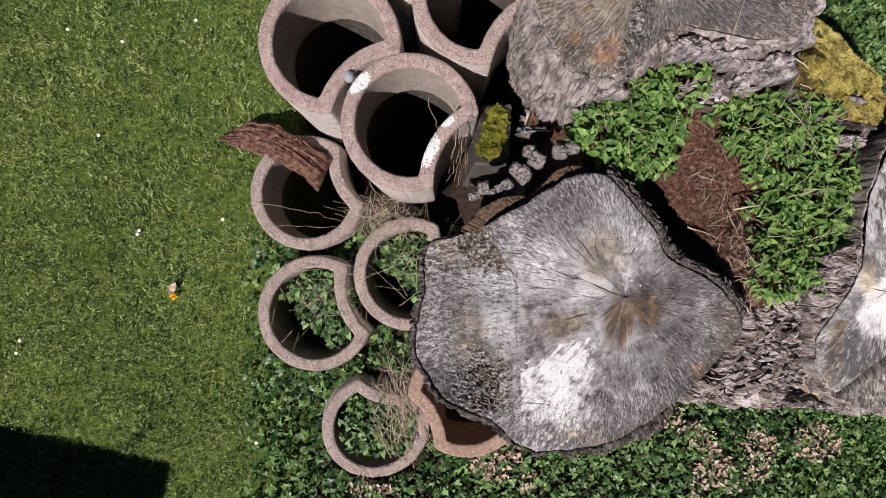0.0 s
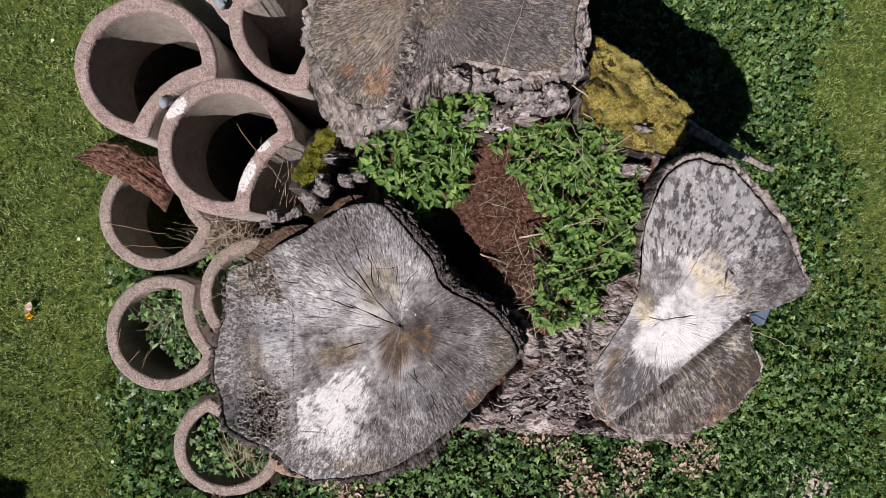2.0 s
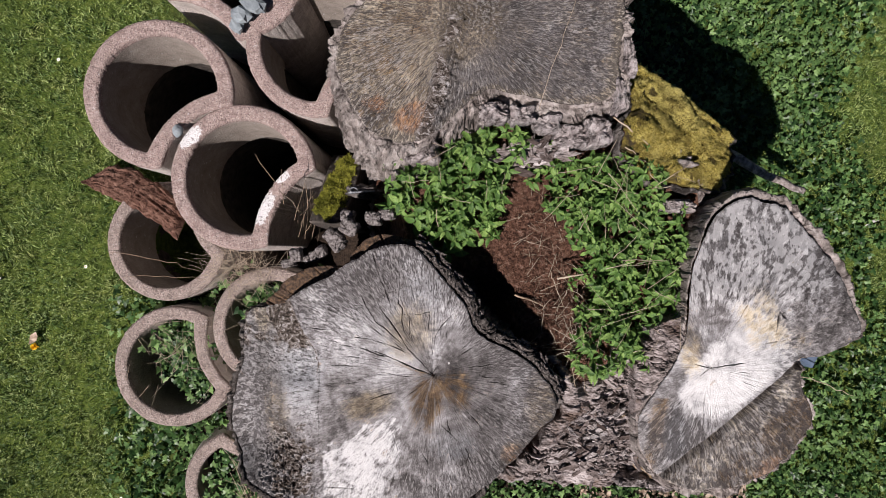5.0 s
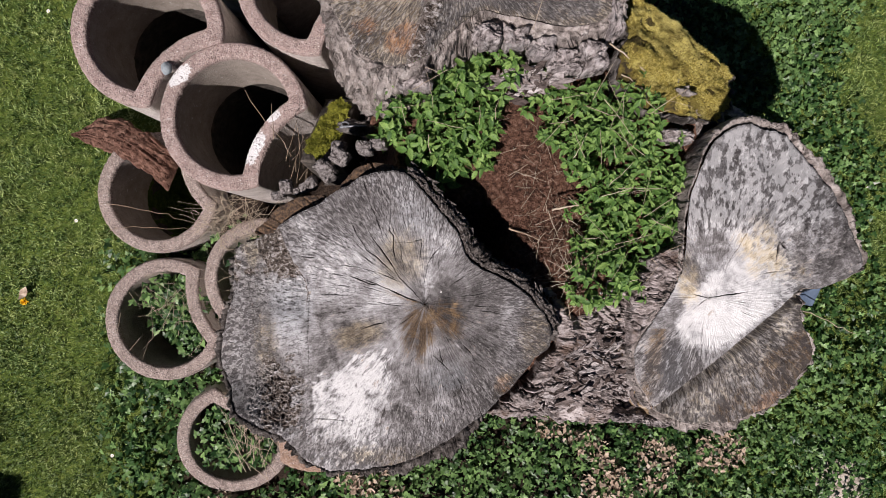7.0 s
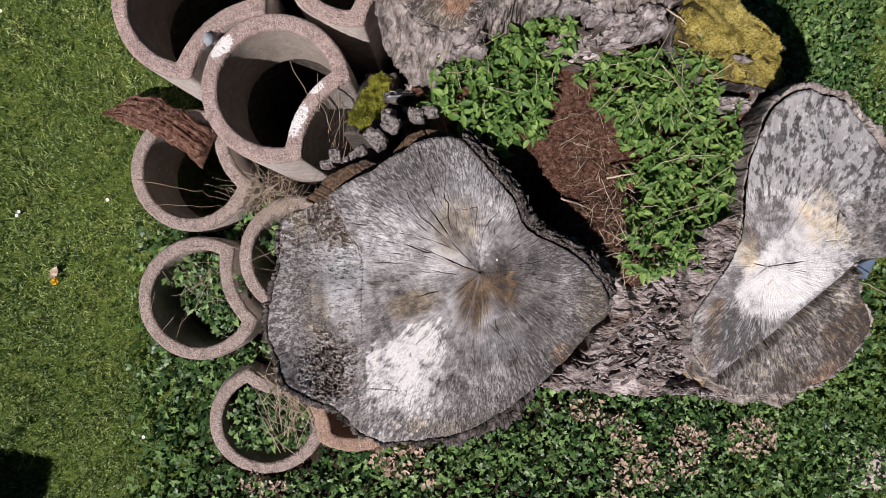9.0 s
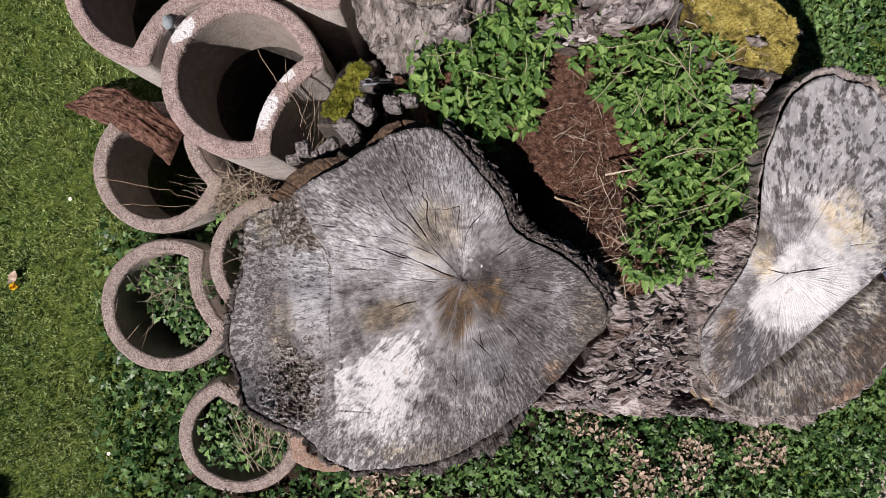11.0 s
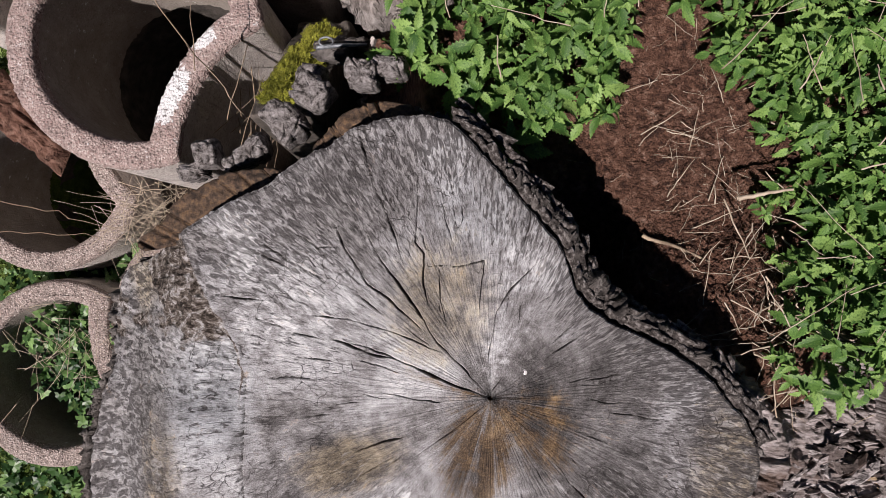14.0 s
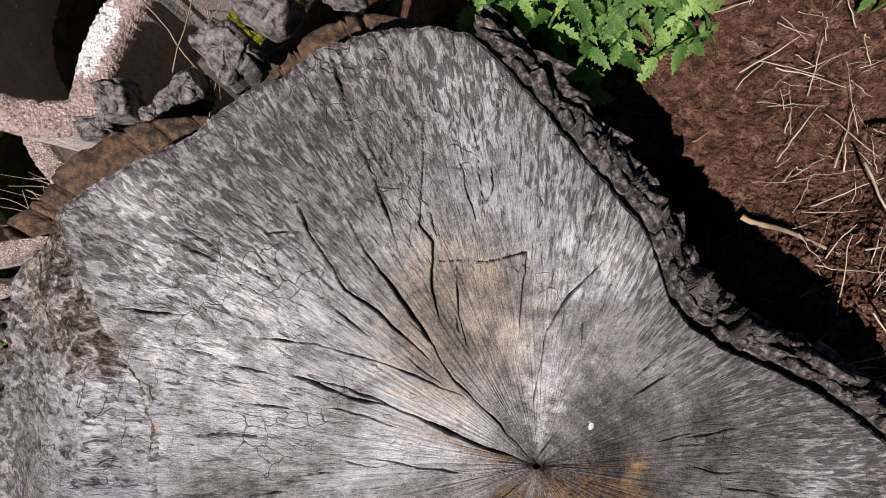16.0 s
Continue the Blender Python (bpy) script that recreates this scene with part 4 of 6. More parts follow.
back_stump = tagged(new("tree_stump"), "broad grey sawn stump of two grown-together trunks with shaggy bark", "stump", "stumps of one tree")
g3 = face_grid(BACK_R, 900, 170, BACK_C, BACK_P, back_top, 37, 90, 14)
x, y = g3[2], g3[3]
spots = vnoise(np.cos(g3[7]) * 16, np.sin(g3[7]) * 16, g3[6] * 22, 5, 0.75)
cloud = vnoise(x * 9, y * 9, 3.0, 4, 0.65)
left_trunk = smooth01((0.66 + 0.12 * (y - 0.8) - x) / 0.05)
seam = smooth01(1 - np.abs(x - 0.66 - 0.25 * (y - 0.8) - 0.05 * vnoise(x * 9, y * 9, 3.0, 4)) / 0.045) * smooth01((1.08 - y) / 0.12)
burn = area(x, y, 0.47, 0.71, 0.11, 0.09) + 0.6 * area(x, y, 0.56, 0.75, 0.07, 0.05)
rim3 = smooth01((g3[6] / g3[1][None] - 0.9) / 0.1)
stump_face("sawn_face", back_stump, g3, BACK_P, BACK_Z, bleach=np.clip(0.25 * rim3 + 0.5 * spots - 0.1, 0, 1), stain=np.clip(left_trunk * np.clip(0.25 + 0.9 * cloud + 0.6 * spots, 0, 0.7), 0, 1), rot=np.clip(0.9 * seam * np.clip(0.8 + cloud, 0, 1), 0, 0.95), dark=np.clip((1 - left_trunk) * (0.66 + 0.4 * cloud) * (1 - 0.7 * rim3) + 1.3 * burn * np.clip(0.6 + 2 * cloud, 0, 1), 0, 1), flecks=np.clip(1.3 + 0.7 * rim3 + 0 * x, 0, 2.0), tan=np.clip(0.35 + 0.45 * left_trunk + 0.7 * rim3 + area(x, y, 0.70, 1.02, 0.22, 0.22), 0, 1), blue=0 * x, rust=np.clip(1.2 * area(x, y, 0.575, 0.675, 0.10, 0.07, 20) + 0.8 * area(x, y, 0.45, 0.72, 0.06, 0.05), 0, 1))


def back_low(a):
    fx, fy = 0.85 + 0.52 * np.cos(a), 1.02 + 0.55 * np.sin(a)
    return fx, fy, ground_z(fx, fy) - 0.05


a = g3[0]
bark_side("bark", back_stump, BARK, g3, back_low, 0.035 + 0.05 * bump_at(a, 300, 60), 0.012 + 0.03 * bump_at(a, 300, 60), 0.018, flare=0.12 * bump_at(a, 235, 55), slit=0.1)


# root stock between the trunks, with a bed of humus on it
def stock_top(x, y):
    z = 1.06 + 0.03 * vnoise(x * 5, y * 5, 2.0, 3) + 0.014 * vnoise(x * 28, y * 28, 2.0, 4, 0.6)
    z = z + 0.09 * smooth01(1.2 - np.hypot((x - 1.12) / 0.26, (y + 0.12) / 0.22))
    z = z - 0.22 * smooth01((-0.42 - y) / 0.22)
    z = z - 0.45 * smooth01((0.54 - x) / 0.10) - 0.20 * smooth01((0.95 - x) / 0.12) * smooth01((0.20 - y) / 0.15) * smooth01((y + 0.2) / 0.1)
    return z + 0.06 * smooth01((x - 1.25) / 0.2) * smooth01((y - 0.35) / 0.15)


stock = tagged(new("root_stock"), "rotting root stock joining three stumps, filled with red-brown humus", "stump", "stumps of one tree")
STOCK_R = (0.50, 0.52, 0.54, 0.56, 0.58, 0.56, 0.56, 0.66, 0.80, 0.84, 0.78, 0.72, 0.72, 0.76, 0.76, 0.78, 0.77, 0.76, 0.74, 0.70, 0.62, 0.52)
n, m = 440, 150
ang = np.arange(n) * 2 * pi / n
reach = rounded(STOCK_R, n)
u = np.linspace(0.002, 1, m)[:, None]
x, y = 1.12 + u * reach * np.cos(ang), 0.18 + u * reach * np.sin(ang)
part("humus", mesh_of("humus", np.stack([x, y, stock_top(x, y)], -1).reshape(-1, 3), grid_faces(m, n), SOIL), stock, "dry red-brown humus with bits of straw")
gs = (ang, reach, x, y, stock_top(x, y) - 0.004)


def stock_low(a):
    fx, fy = 1.12 + 0.8 * np.cos(a), 0.18 + 0.78 * np.sin(a)
    return fx, fy, ground_z(fx, fy) - 0.05


bark_side("bark", stock, BARK, gs, stock_low, 0.02, 0.0, 0.03)


# ---- planting rings ----
LICHEN = ((-0.355, 0.708, 0.050, 0.026, 40), (-0.060, 0.415, 0.060, 0.028, 62), (0.016, 0.545, 0.026, 0.022, 45))  # x, y, half length, half width, turn


def planting_ring(label, cx, cy, top, height, bite, dist, rb, radius=0.295, wall=0.066, tilt=(0, 0), mats=(RIM, WALL, OUTER), seed=0):
    """A round concrete ring whose side is hollowed to fit its neighbour; bite: the direction of the hollow in degrees."""
    n = 330
    a = np.arange(n) * 2 * pi / n

    def outline(rad, hollow):
        d = a - radians(bite)
        s = dist**2 * np.cos(d) ** 2 - dist**2 + hollow**2
        near = dist * np.cos(d) - np.sqrt(np.maximum(s, 0))
        q = np.where((s > 0) & (np.cos(d) > 0), np.minimum(rad, near), rad)
        for _ in range(3):
            q = 0.25 * np.roll(q, 1) + 0.5 * q + 0.25 * np.roll(q, -1)
        return q

    ro, ri = outline(radius, rb), outline(radius - wall, rb + wall)
    chip = vnoise(np.cos(a) * 16, np.sin(a) * 16, seed + 0.5, 4, 0.7)
    smooth_wall, smooth_out = ri, ro
    nick = 0.008 * vnoise(np.cos(a) * 40, np.sin(a) * 40, seed + 8.5, 3, 0.7)
    ro, ri = ro + 0.6 * nick, ri - nick * np.roll(1 + chip, 40)
    rows = [(smooth_out * 0.995, -height), (smooth_out, -height * 0.6), (ro, -height * 0.25), (ro, -0.02), (ro - 0.003, -0.008)]
    rows += [(ro - 0.010 - 0.003 * chip, 0.0 * a)]
    rows += [(ro + (ri - ro) * w, 0.0 * a) for w in (0.3, 0.45, 0.6, 0.75)]
    rows += [(ri + 0.008, 0.0 * a), (ri + 0.001, -0.010), (smooth_wall, -0.03), (smooth_wall, -0.14), (smooth_wall, -0.28), (smooth_wall, -0.40 + 0.016 * chip + 0.8 * nick)]
    v = np.array([np.stack([p * np.cos(a), p * np.sin(a), z + 0 * a], -1) for p, z in rows])
    bumps = 0.0045 * vnoise(v[..., 0] * 70, v[..., 1] * 70, seed * 3.1, 3, 0.75) + 0.006 * vnoise(v[..., 0] * 9, v[..., 1] * 9, seed, 2)
    v[3:12, :, 2] += bumps[3:12]
    v[3:5, :, 2] -= 0.006 * np.clip(chip, 0, 1)
    ob = tagged(new("planting_ring"), label, "planter", "concrete planting rings")
    q = v[3:13].reshape(-1, 3)
    crust = np.zeros(len(q))
    for lx, ly, size, wide, turn in LICHEN:
        u, w = q[:, 0] + cx - lx, q[:, 1] + cy - ly
        c, s = cos(radians(turn)), sin(radians(turn))
        crust = np.maximum(crust, np.clip(1.5 - np.hypot((c * u + s * w) / size, (c * w - s * u) / wide), 0, 1))
    part("rim", mesh_of("rim", q, grid_faces(10, n), mats[0], attrs={"lichen": crust * (height > 1)}), ob, "rough worn rim of exposed gravel")
    part("outer_wall", mesh_of("outer_wall", v[:4].reshape(-1, 3), grid_faces(4, n), mats[2]), ob)
    part("inner_wall", mesh_of("inner_wall", v[12:].reshape(-1, 3), grid_faces(len(v) - 12, n), mats[1]), ob)
    # dark sheet below the wall, added to deepen the shade inside the ring
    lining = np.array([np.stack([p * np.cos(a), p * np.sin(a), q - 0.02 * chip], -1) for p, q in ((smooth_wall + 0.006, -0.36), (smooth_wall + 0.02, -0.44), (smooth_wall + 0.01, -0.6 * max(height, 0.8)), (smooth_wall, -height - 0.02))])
    part("earth_lining", mesh_of("earth_lining", lining.reshape(-1, 3), grid_faces(4, n), EARTH_SHADE), ob, "dark sheet standing in for the deep shade inside the ring")
    ob.matrix_world = pose(cx, cy, top, *tilt)
    return ob


TALL = "tall kidney-shaped concrete ring with pinkish worn rim"
SHORT = "low kidney-shaped concrete ring"
planting_ring(TALL + ", empty", -0.482, 0.88, 0.81, 1.2, -49, 0.465, 0.298, 0.305, seed=1)
planting_ring(TALL + ", lichened", -0.141, 0.543, 0.80, 1.2, -32, 0.51, 0.33, 0.298, seed=2)
planting_ring(TALL + " beside stump", 0.168, 1.09, 0.80, 1.2, -44, 0.51, 0.33, 0.303, seed=3)
planting_ring(TALL + " carrying stones", -0.19, 1.40, 0.80, 1.2, -120, 0.5, 0.30, 0.30, seed=4)
planting_ring(SHORT + " under a slab of bark", -0.702, 0.291, 0.22, 0.80, 22, 0.50, 0.294, 0.298, mats=(RIM_LOW, WALL, OUTER), seed=5)
planting_ring(SHORT + " overgrown with ivy", -0.659, -0.332, 0.23, 0.70, 18, 0.52, 0.334, 0.30, mats=(RIM_LOW, WALL, OUTER), seed=6)
planting_ring(SHORT + " half sunk among dry stalks", -0.355, -0.955, 0.115, 0.55, 75, 0.50, 0.30, 0.288, tilt=(8, 8, 0), mats=(RIM_LOW, WALL, OUTER), seed=7)
planting_ring(SHORT + " pushed under a stump", -0.168, -0.128, 0.27, 0.70, 30, 0.52, 0.30, 0.29, mats=(RIM_LOW, WALL, OUTER), seed=8)
planting_ring("brown-stained concrete ring under the ragged edge of a stump", 0.118, -0.72, 0.45, 0.95, 207, 0.52, 0.30, 0.288, mats=(RUSTY, RUSTY, RUSTY), seed=9)


# ---- details of the stumps ----
def lump(name, centre, size, seed, material, n=28, m=16, rough=0.25, flat=1.0):
    """An uneven lump of stone, wood or bark, standing on its lower side."""
    a, b = np.meshgrid(np.arange(n) * 2 * pi / n, np.linspace(-pi / 2, pi / 2, m))
    x, y, z = np.cos(b) * np.cos(a), np.cos(b) * np.sin(a), np.sin(b)
    q = 1 + rough * vnoise(x * 1.7 + seed, y * 1.7, z * 1.7, 4, 0.6)
    z = np.clip(z, -0.8, flat)
    v = np.stack([x * q * size[0] / 2, y * q * size[1] / 2, z * q * size[2] / 2], -1).reshape(-1, 3)
    return mesh_of(name, v + np.asarray(centre), grid_faces(m, n), material)


# lower brown lobes of sapwood beside the front stump's sawn face
def lobe(parent, a0, a1, width, z, seed):
    n, m = 90, 16
    ang = np.radians(np.linspace(a0, a1, n))
    k = np.interp(ang % (2 * pi), g[0], np.arange(len(g[0]))).astype(int)
    ex, ey = g[2][-1][k], g[3][-1][k]
    ox, oy = np.cos(ang), np.sin(ang)
    w = width * np.sin(np.linspace(0.02, pi - 0.02, n)) ** 0.4 * (1 + 0.12 * vnoise(np.linspace(0, 6, n), seed, 0.0, 3))
    rows = []
    for u in np.linspace(-0.25, 1, m):
        rows.append(np.stack([ex + u * w * ox, ey + u * w * oy, z - 0.012 * smooth01(1 - np.abs(vnoise(ang * 26, seed, 0.3, 2)) / 0.08) + 0.004 * vnoise(ex * 60, ey * 60, u * 6 + seed, 3) - 0.01 * max(u, 0)], -1))
    for d in (0.02, 0.06, 0.14, 0.3):
        rows.append(np.stack([ex + (1 - d) * w * ox, ey + (1 - d) * w * oy, z - d + 0 * ox], -1))
    v = np.array(rows)
    return part("sapwood_lobe", mesh_of("sapwood_lobe", v.reshape(-1, 3), grid_faces(len(v), n, False), BROWN), parent, "brown split sapwood lobe")


lobe(main, 101, 127, 0.042, 1.225, 2.0)
lobe(main, 133, 158, 0.066, 1.215, 5.0)


def bark_chunk(parent, cx, cy, cz, sx, sy, sz, seed, rough=1.0, material=BARK_PALE, turn=0.0):
    """A blocky plate of old bark, split by fissures."""
    n, m = 56, 30
    a, b = np.meshgrid(np.arange(n) * 2 * pi / n, np.linspace(-pi / 2, pi / 2, m))
    box = lambda q: np.sign(q) * np.abs(q) ** 0.45
    x, y, z = box(np.cos(b)) * box(np.cos(a)), box(np.cos(b)) * box(np.sin(a)), box(np.sin(b))
    q = 1 + 0.30 * vnoise(x * 1.4 + seed, y * 1.4, z * 1.4, 3) + 0.11 * rough * vnoise(x * 7 + seed, y * 7, z * 3, 4, 0.7) - 0.22 * smooth01(1 - np.abs(vnoise(x * 2.4 + seed, y * 2.4, 3.0, 2)) / 0.14)
    c, d = cos(turn * seed), sin(turn * seed)
    x, y = (c * x - d * y) * sx / 2, (d * x + c * y) * sy / 2
    v = np.stack([cx + x * q, cy + y * q, cz + z * q * sz / 2], -1).reshape(-1, 3)
    return part("bark_chunk", mesh_of("bark_chunk", v, grid_faces(m, n), material), parent, "fissured grey chunk of bark")


for row in ((0.152, 0.228, 1.12, 0.042, 0.05, 0.07, 1), (0.185, 0.214, 1.10, 0.026, 0.026, 0.05, 2), (0.214, 0.226, 1.11, 0.036, 0.036, 0.06, 3), (0.240, 0.240, 1.12, 0.036, 0.046, 0.07, 4), (0.298, 0.276, 1.14, 0.055, 0.062, 0.08, 6), (0.272, 0.296, 1.12, 0.04, 0.05, 0.07, 7), (0.345, 0.326, 1.165, 0.06, 0.055, 0.07, 8), (0.330, 0.365, 1.10, 0.05, 0.05, 0.08, 23), (0.430, 0.356, 1.165, 0.055, 0.045, 0.07, 24), (0.475, 0.37, 1.15, 0.06, 0.04, 0.07, 25), (0.12, 0.20, 1.10, 0.05, 0.03, 0.06, 26)):
    bark_chunk(main, *row, 0.55, BARK_PALE, 1.7)
for row in ((0.84, 0.695, 1.27, 0.10, 0.06, 0.16, 11), (0.93, 0.69, 1.26, 0.08, 0.055, 0.14, 12), (1.02, 0.665, 1.24, 0.09, 0.06, 0.14, 13), (1.10, 0.63, 1.20, 0.12, 0.07, 0.14, 14), (1.19, 0.64, 1.22, 0.10, 0.09, 0.16, 15), (1.25, 0.76, 1.24, 0.05, 0.12, 0.2, 16), (1.275, 0.88, 1.25, 0.04, 0.14, 0.2, 17), (0.60, 0.58, 1.16, 0.12, 0.08, 0.2, 18)):
    bark_chunk(back_stump, *row, 1.3, BARK_ROSE)
for row in ((1.34, -0.575, 1.08, 0.12, 0.04, 0.14, 31), (1.45, -0.59, 1.08, 0.12, 0.035, 0.14, 32), (1.50, 0.40, 1.12, 0.12, 0.05, 0.12, 36)):
    bark_chunk(star, *row, 1.3, BARK_ROSE)

# crumbling bark ledge along the near side of the pale stump
n, m = 420, 70
deg = np.linspace(118, 214, n)
k = np.interp(np.radians(deg), g2[0], np.arange(len(g2[0]))).astype(int)
u = np.linspace(-0.012, 1, m)[:, None]
wide = (0.10 + 0.025 * vnoise(deg / 9, 1.0, 0.0, 3)) * np.clip(np.minimum(deg - 112, 220 - deg) / 25, 0.3, 1)
x = g2[2][-1][k] + u * wide * np.cos(np.radians(deg))
y = g2[3][-1][k] + u * wide * np.sin(np.radians(deg))
wx, wy = x + 0.02 * vnoise(x * 12, y * 12, 8.0, 3), y + 0.02 * vnoise(x * 12, y * 12, 5.0, 3)
ridged = np.abs(vnoise(wx * 18, wy * 26, 3.0, 5, 0.62))
split = smooth01(1 - ridged / 0.06) * smooth01(0.7 + 2 * vnoise(x * 6, y * 6, 1.0, 2))
z = g2[4][-1][k] - 0.016 - 0.45 * np.clip(u, 0, 1) * wide - 0.25 * smooth01((u - 0.9) / 0.1) + 0.03 * np.minimum(ridged, 0.4) - 0.018 * split + 0.02 * np.floor(6 * vnoise(wx * 9, wy * 14, 6.0, 3)) / 6 * smooth01(u / 0.1)
part("bark_ledge", mesh_of("bark_ledge", np.stack([x, y, z], -1).reshape(-1, 3), grid_faces(m, n, False), BARK_SHAGGY, attrs={"crack": split.ravel()}), star, "crumbling pinkish-grey ledge of bark")

# fluted flank of bare wood below the pale stump's face
n, m = 160, 60
v_, u_ = np.meshgrid(np.linspace(-0.30, -0.54, n), np.linspace(-0.05, 1, m))
rim_x = np.interp(v_, (-0.56, -0.50, -0.40, -0.30), (1.47, 1.435, 1.395, 1.375))
x = rim_x - u_ * (0.10 - 0.25 * np.clip(-0.44 - v_, 0, 1)) + 0.006 * vnoise(u_ * 9, v_ * 20, 4.0, 3)
y = v_ - 0.05 * u_
flute = np.sin(70 * v_ + 5 * u_ * u_ + 2 * vnoise(u_ * 3, v_ * 12, 2.0, 3))
z = 1.205 - 0.30 * np.clip(-0.40 - v_, 0, 1) - 0.075 * u_ - 0.16 * smooth01((u_ - 0.85) / 0.15) + 0.005 * flute * smooth01(u_ / 0.2) + 0.004 * vnoise(u_ * 18, v_ * 60, 1.0, 3)
part("fluted_flank", mesh_of("fluted_flank", np.stack([x, y, z], -1).reshape(-1, 3), grid_faces(m, n, False), FLANK), star, "fluted tan and grey flank of bare wood")

# shaggy bark ridge between the front and the pale stump
n, m = 330, 300
x, y = np.meshgrid(np.linspace(0.80, 1.54, n), np.linspace(-0.64, -0.08, m))
mid = -0.40 + 0.05 * (x - 1.2)
z = 1.14 - 0.5 * np.clip(mid - 0.08 - y, 0, 1) - 9 * np.clip(-0.585 - 0.03 * (x - 0.9) - y + 0.03 * vnoise(x * 20, 0.0, 3.0, 4), 0, 1) - 0.4 * np.clip(y - mid - 0.14, 0, 1) - 0.06 * smooth01((1.0 - x) / 0.2)
wx, wy = x + 0.03 * vnoise(x * 9, y * 9, 8.0, 3), y + 0.25 * (x - 1.1) ** 2 + 0.035 * vnoise(x * 8, y * 8, 5.0, 3)
ridged = np.abs(vnoise(wx * 11, wy * 24, 3.0, 5, 0.62))
plate = vnoise(wx * 7, wy * 13, 6.0, 3)
split = smooth01(1 - ridged / 0.07) * smooth01(0.6 + 2 * vnoise(x * 6, y * 6, 1.0, 2))
out = main_out(x, y)
z = z + 0.05 * smooth01(1 - np.abs(out - 0.085) / 0.05) - 0.32 * smooth01((0.058 + 0.03 * vnoise(x * 16, y * 16, 4.0, 3) - out) / 0.02)
z = z + 0.05 * np.minimum(ridged, 0.4) + 0.03 * np.floor(plate * 7) / 7 - 0.025 * split + 0.005 * vnoise(wx * 50, wy * 120, 1.0, 3, 0.7)
part("bark_ridge", mesh_of("bark_ridge", np.stack([x, y, z], -1).reshape(-1, 3), grid_faces(m, n, False), BARK_SHAGGY, attrs={"crack": split.ravel()}), stock, "shaggy grey flaking bark")

# moss on the shoulder of the broad stump
MOSS_R = (0.34, 0.32, 0.28, 0.28, 0.27, 0.15, 0.13, 0.20, 0.25, 0.27, 0.32, 0.34)
n, m = 160, 40
ang = np.arange(n) * 2 * pi / n
reach = rounded(MOSS_R, n) * (1 + 0.13 * vnoise(np.cos(ang) * 6, np.sin(ang) * 6, 1.0, 5, 0.65))
u = np.linspace(0.01, 1, m)[:, None]


def shoulder_z(x, y):
    past = (x - 1.33) * 0.447 + (y - 0.95) * 0.894 + 0.03 * vnoise(x * 7, y * 7, 9.0, 3)
    return 1.20 - 0.6 * np.clip((x - 1.45) + 0.9 * (y - 0.55), 0, 1) - 1.9 * np.clip(past, 0, 1) + 0.045 * vnoise(x * 9, y * 9, 4.0, 3) + 0.028 * vnoise(x * 26, y * 26, 4.0, 4, 0.65)


x, y = 1.47 + u * reach * np.cos(ang), 0.74 + u * reach * np.sin(ang)
shoulder = tagged(new("mossy_root"), "root shoulder of the stump covered in golden-yellow moss", "stump", "stumps of one tree")
z = shoulder_z(x, y) - 0.05 * smooth01((u - 0.8) / 0.2)
part("moss_bed", mesh_of("moss_bed", np.stack([x, y, z], -1).reshape(-1, 3), grid_faces(m, n), MOSS_BED), shoulder)
bark_side("root_side", shoulder, BARK_DARK, (ang, reach, x, y, z), lambda a: (1.55 + 0.36 * np.cos(a), 0.80 + 0.3 * np.sin(a), ground_z(1.55 + 0.36 * np.cos(a), 0.80 + 0.3 * np.sin(a)) - 0.05), 0.02, 0.0, 0.012)


def fibres(x, y, z, length, lean=0.6):
    """Short tufts: matrices for a blade at each place."""
    n = len(x)
    return turns(rng.uniform(0, 2 * pi, n), rng.uniform(0, lean, n) + 0.15, rng.uniform(-0.3, 0.3, n), rng.uniform(0.6, 1.3, n) * length, np.stack([x, y, z], -1))


TUFT = ((-0.12, 0, 0), (0.12, 0, 0), (0.06, -0.15, 0.6), (0, -0.45, 1.0))
TUFT_F = ((0, 1, 2), (0, 2, 3))
k = 110000
q, w = rng.uniform(0, 2 * pi, k), np.sqrt(rng.uniform(0, 1, k))
rr = np.interp(q, np.r_[ang, 2 * pi], np.r_[reach, reach[0]])
x, y = 1.47 + w * rr * np.cos(q), 0.74 + w * rr * np.sin(q)
keep = vnoise(x * 14, y * 14, 2.0, 4, 0.65) + 0.25 * (x > 1.4) > -0.16 + 0.25 * w**4
x, y, w = x[keep], y[keep], w[keep]
ob = part("moss", scatter("moss", TUFT, TUFT_F, fibres(x, y, shoulder_z(x, y) - 0.05 * smooth01((w - 0.8) / 0.2), 0.0085, 1.0), MOSS), shoulder, "golden-yellow cushion of moss")
tagged(ob, kind="stuff")

# moss cushion in the gap behind the rings
def cushion_mid(y):
    return 0.206 + 0.15 * (y - 0.37)


def cushion_z(x, y):
    return 0.85 - 0.95 * (y - 0.37) + 0.03 * vnoise(x * 22, y * 22, 2.0, 4, 0.6) - 0.35 * np.clip(np.abs(x - cushion_mid(y)) - 0.035, 0, 1)


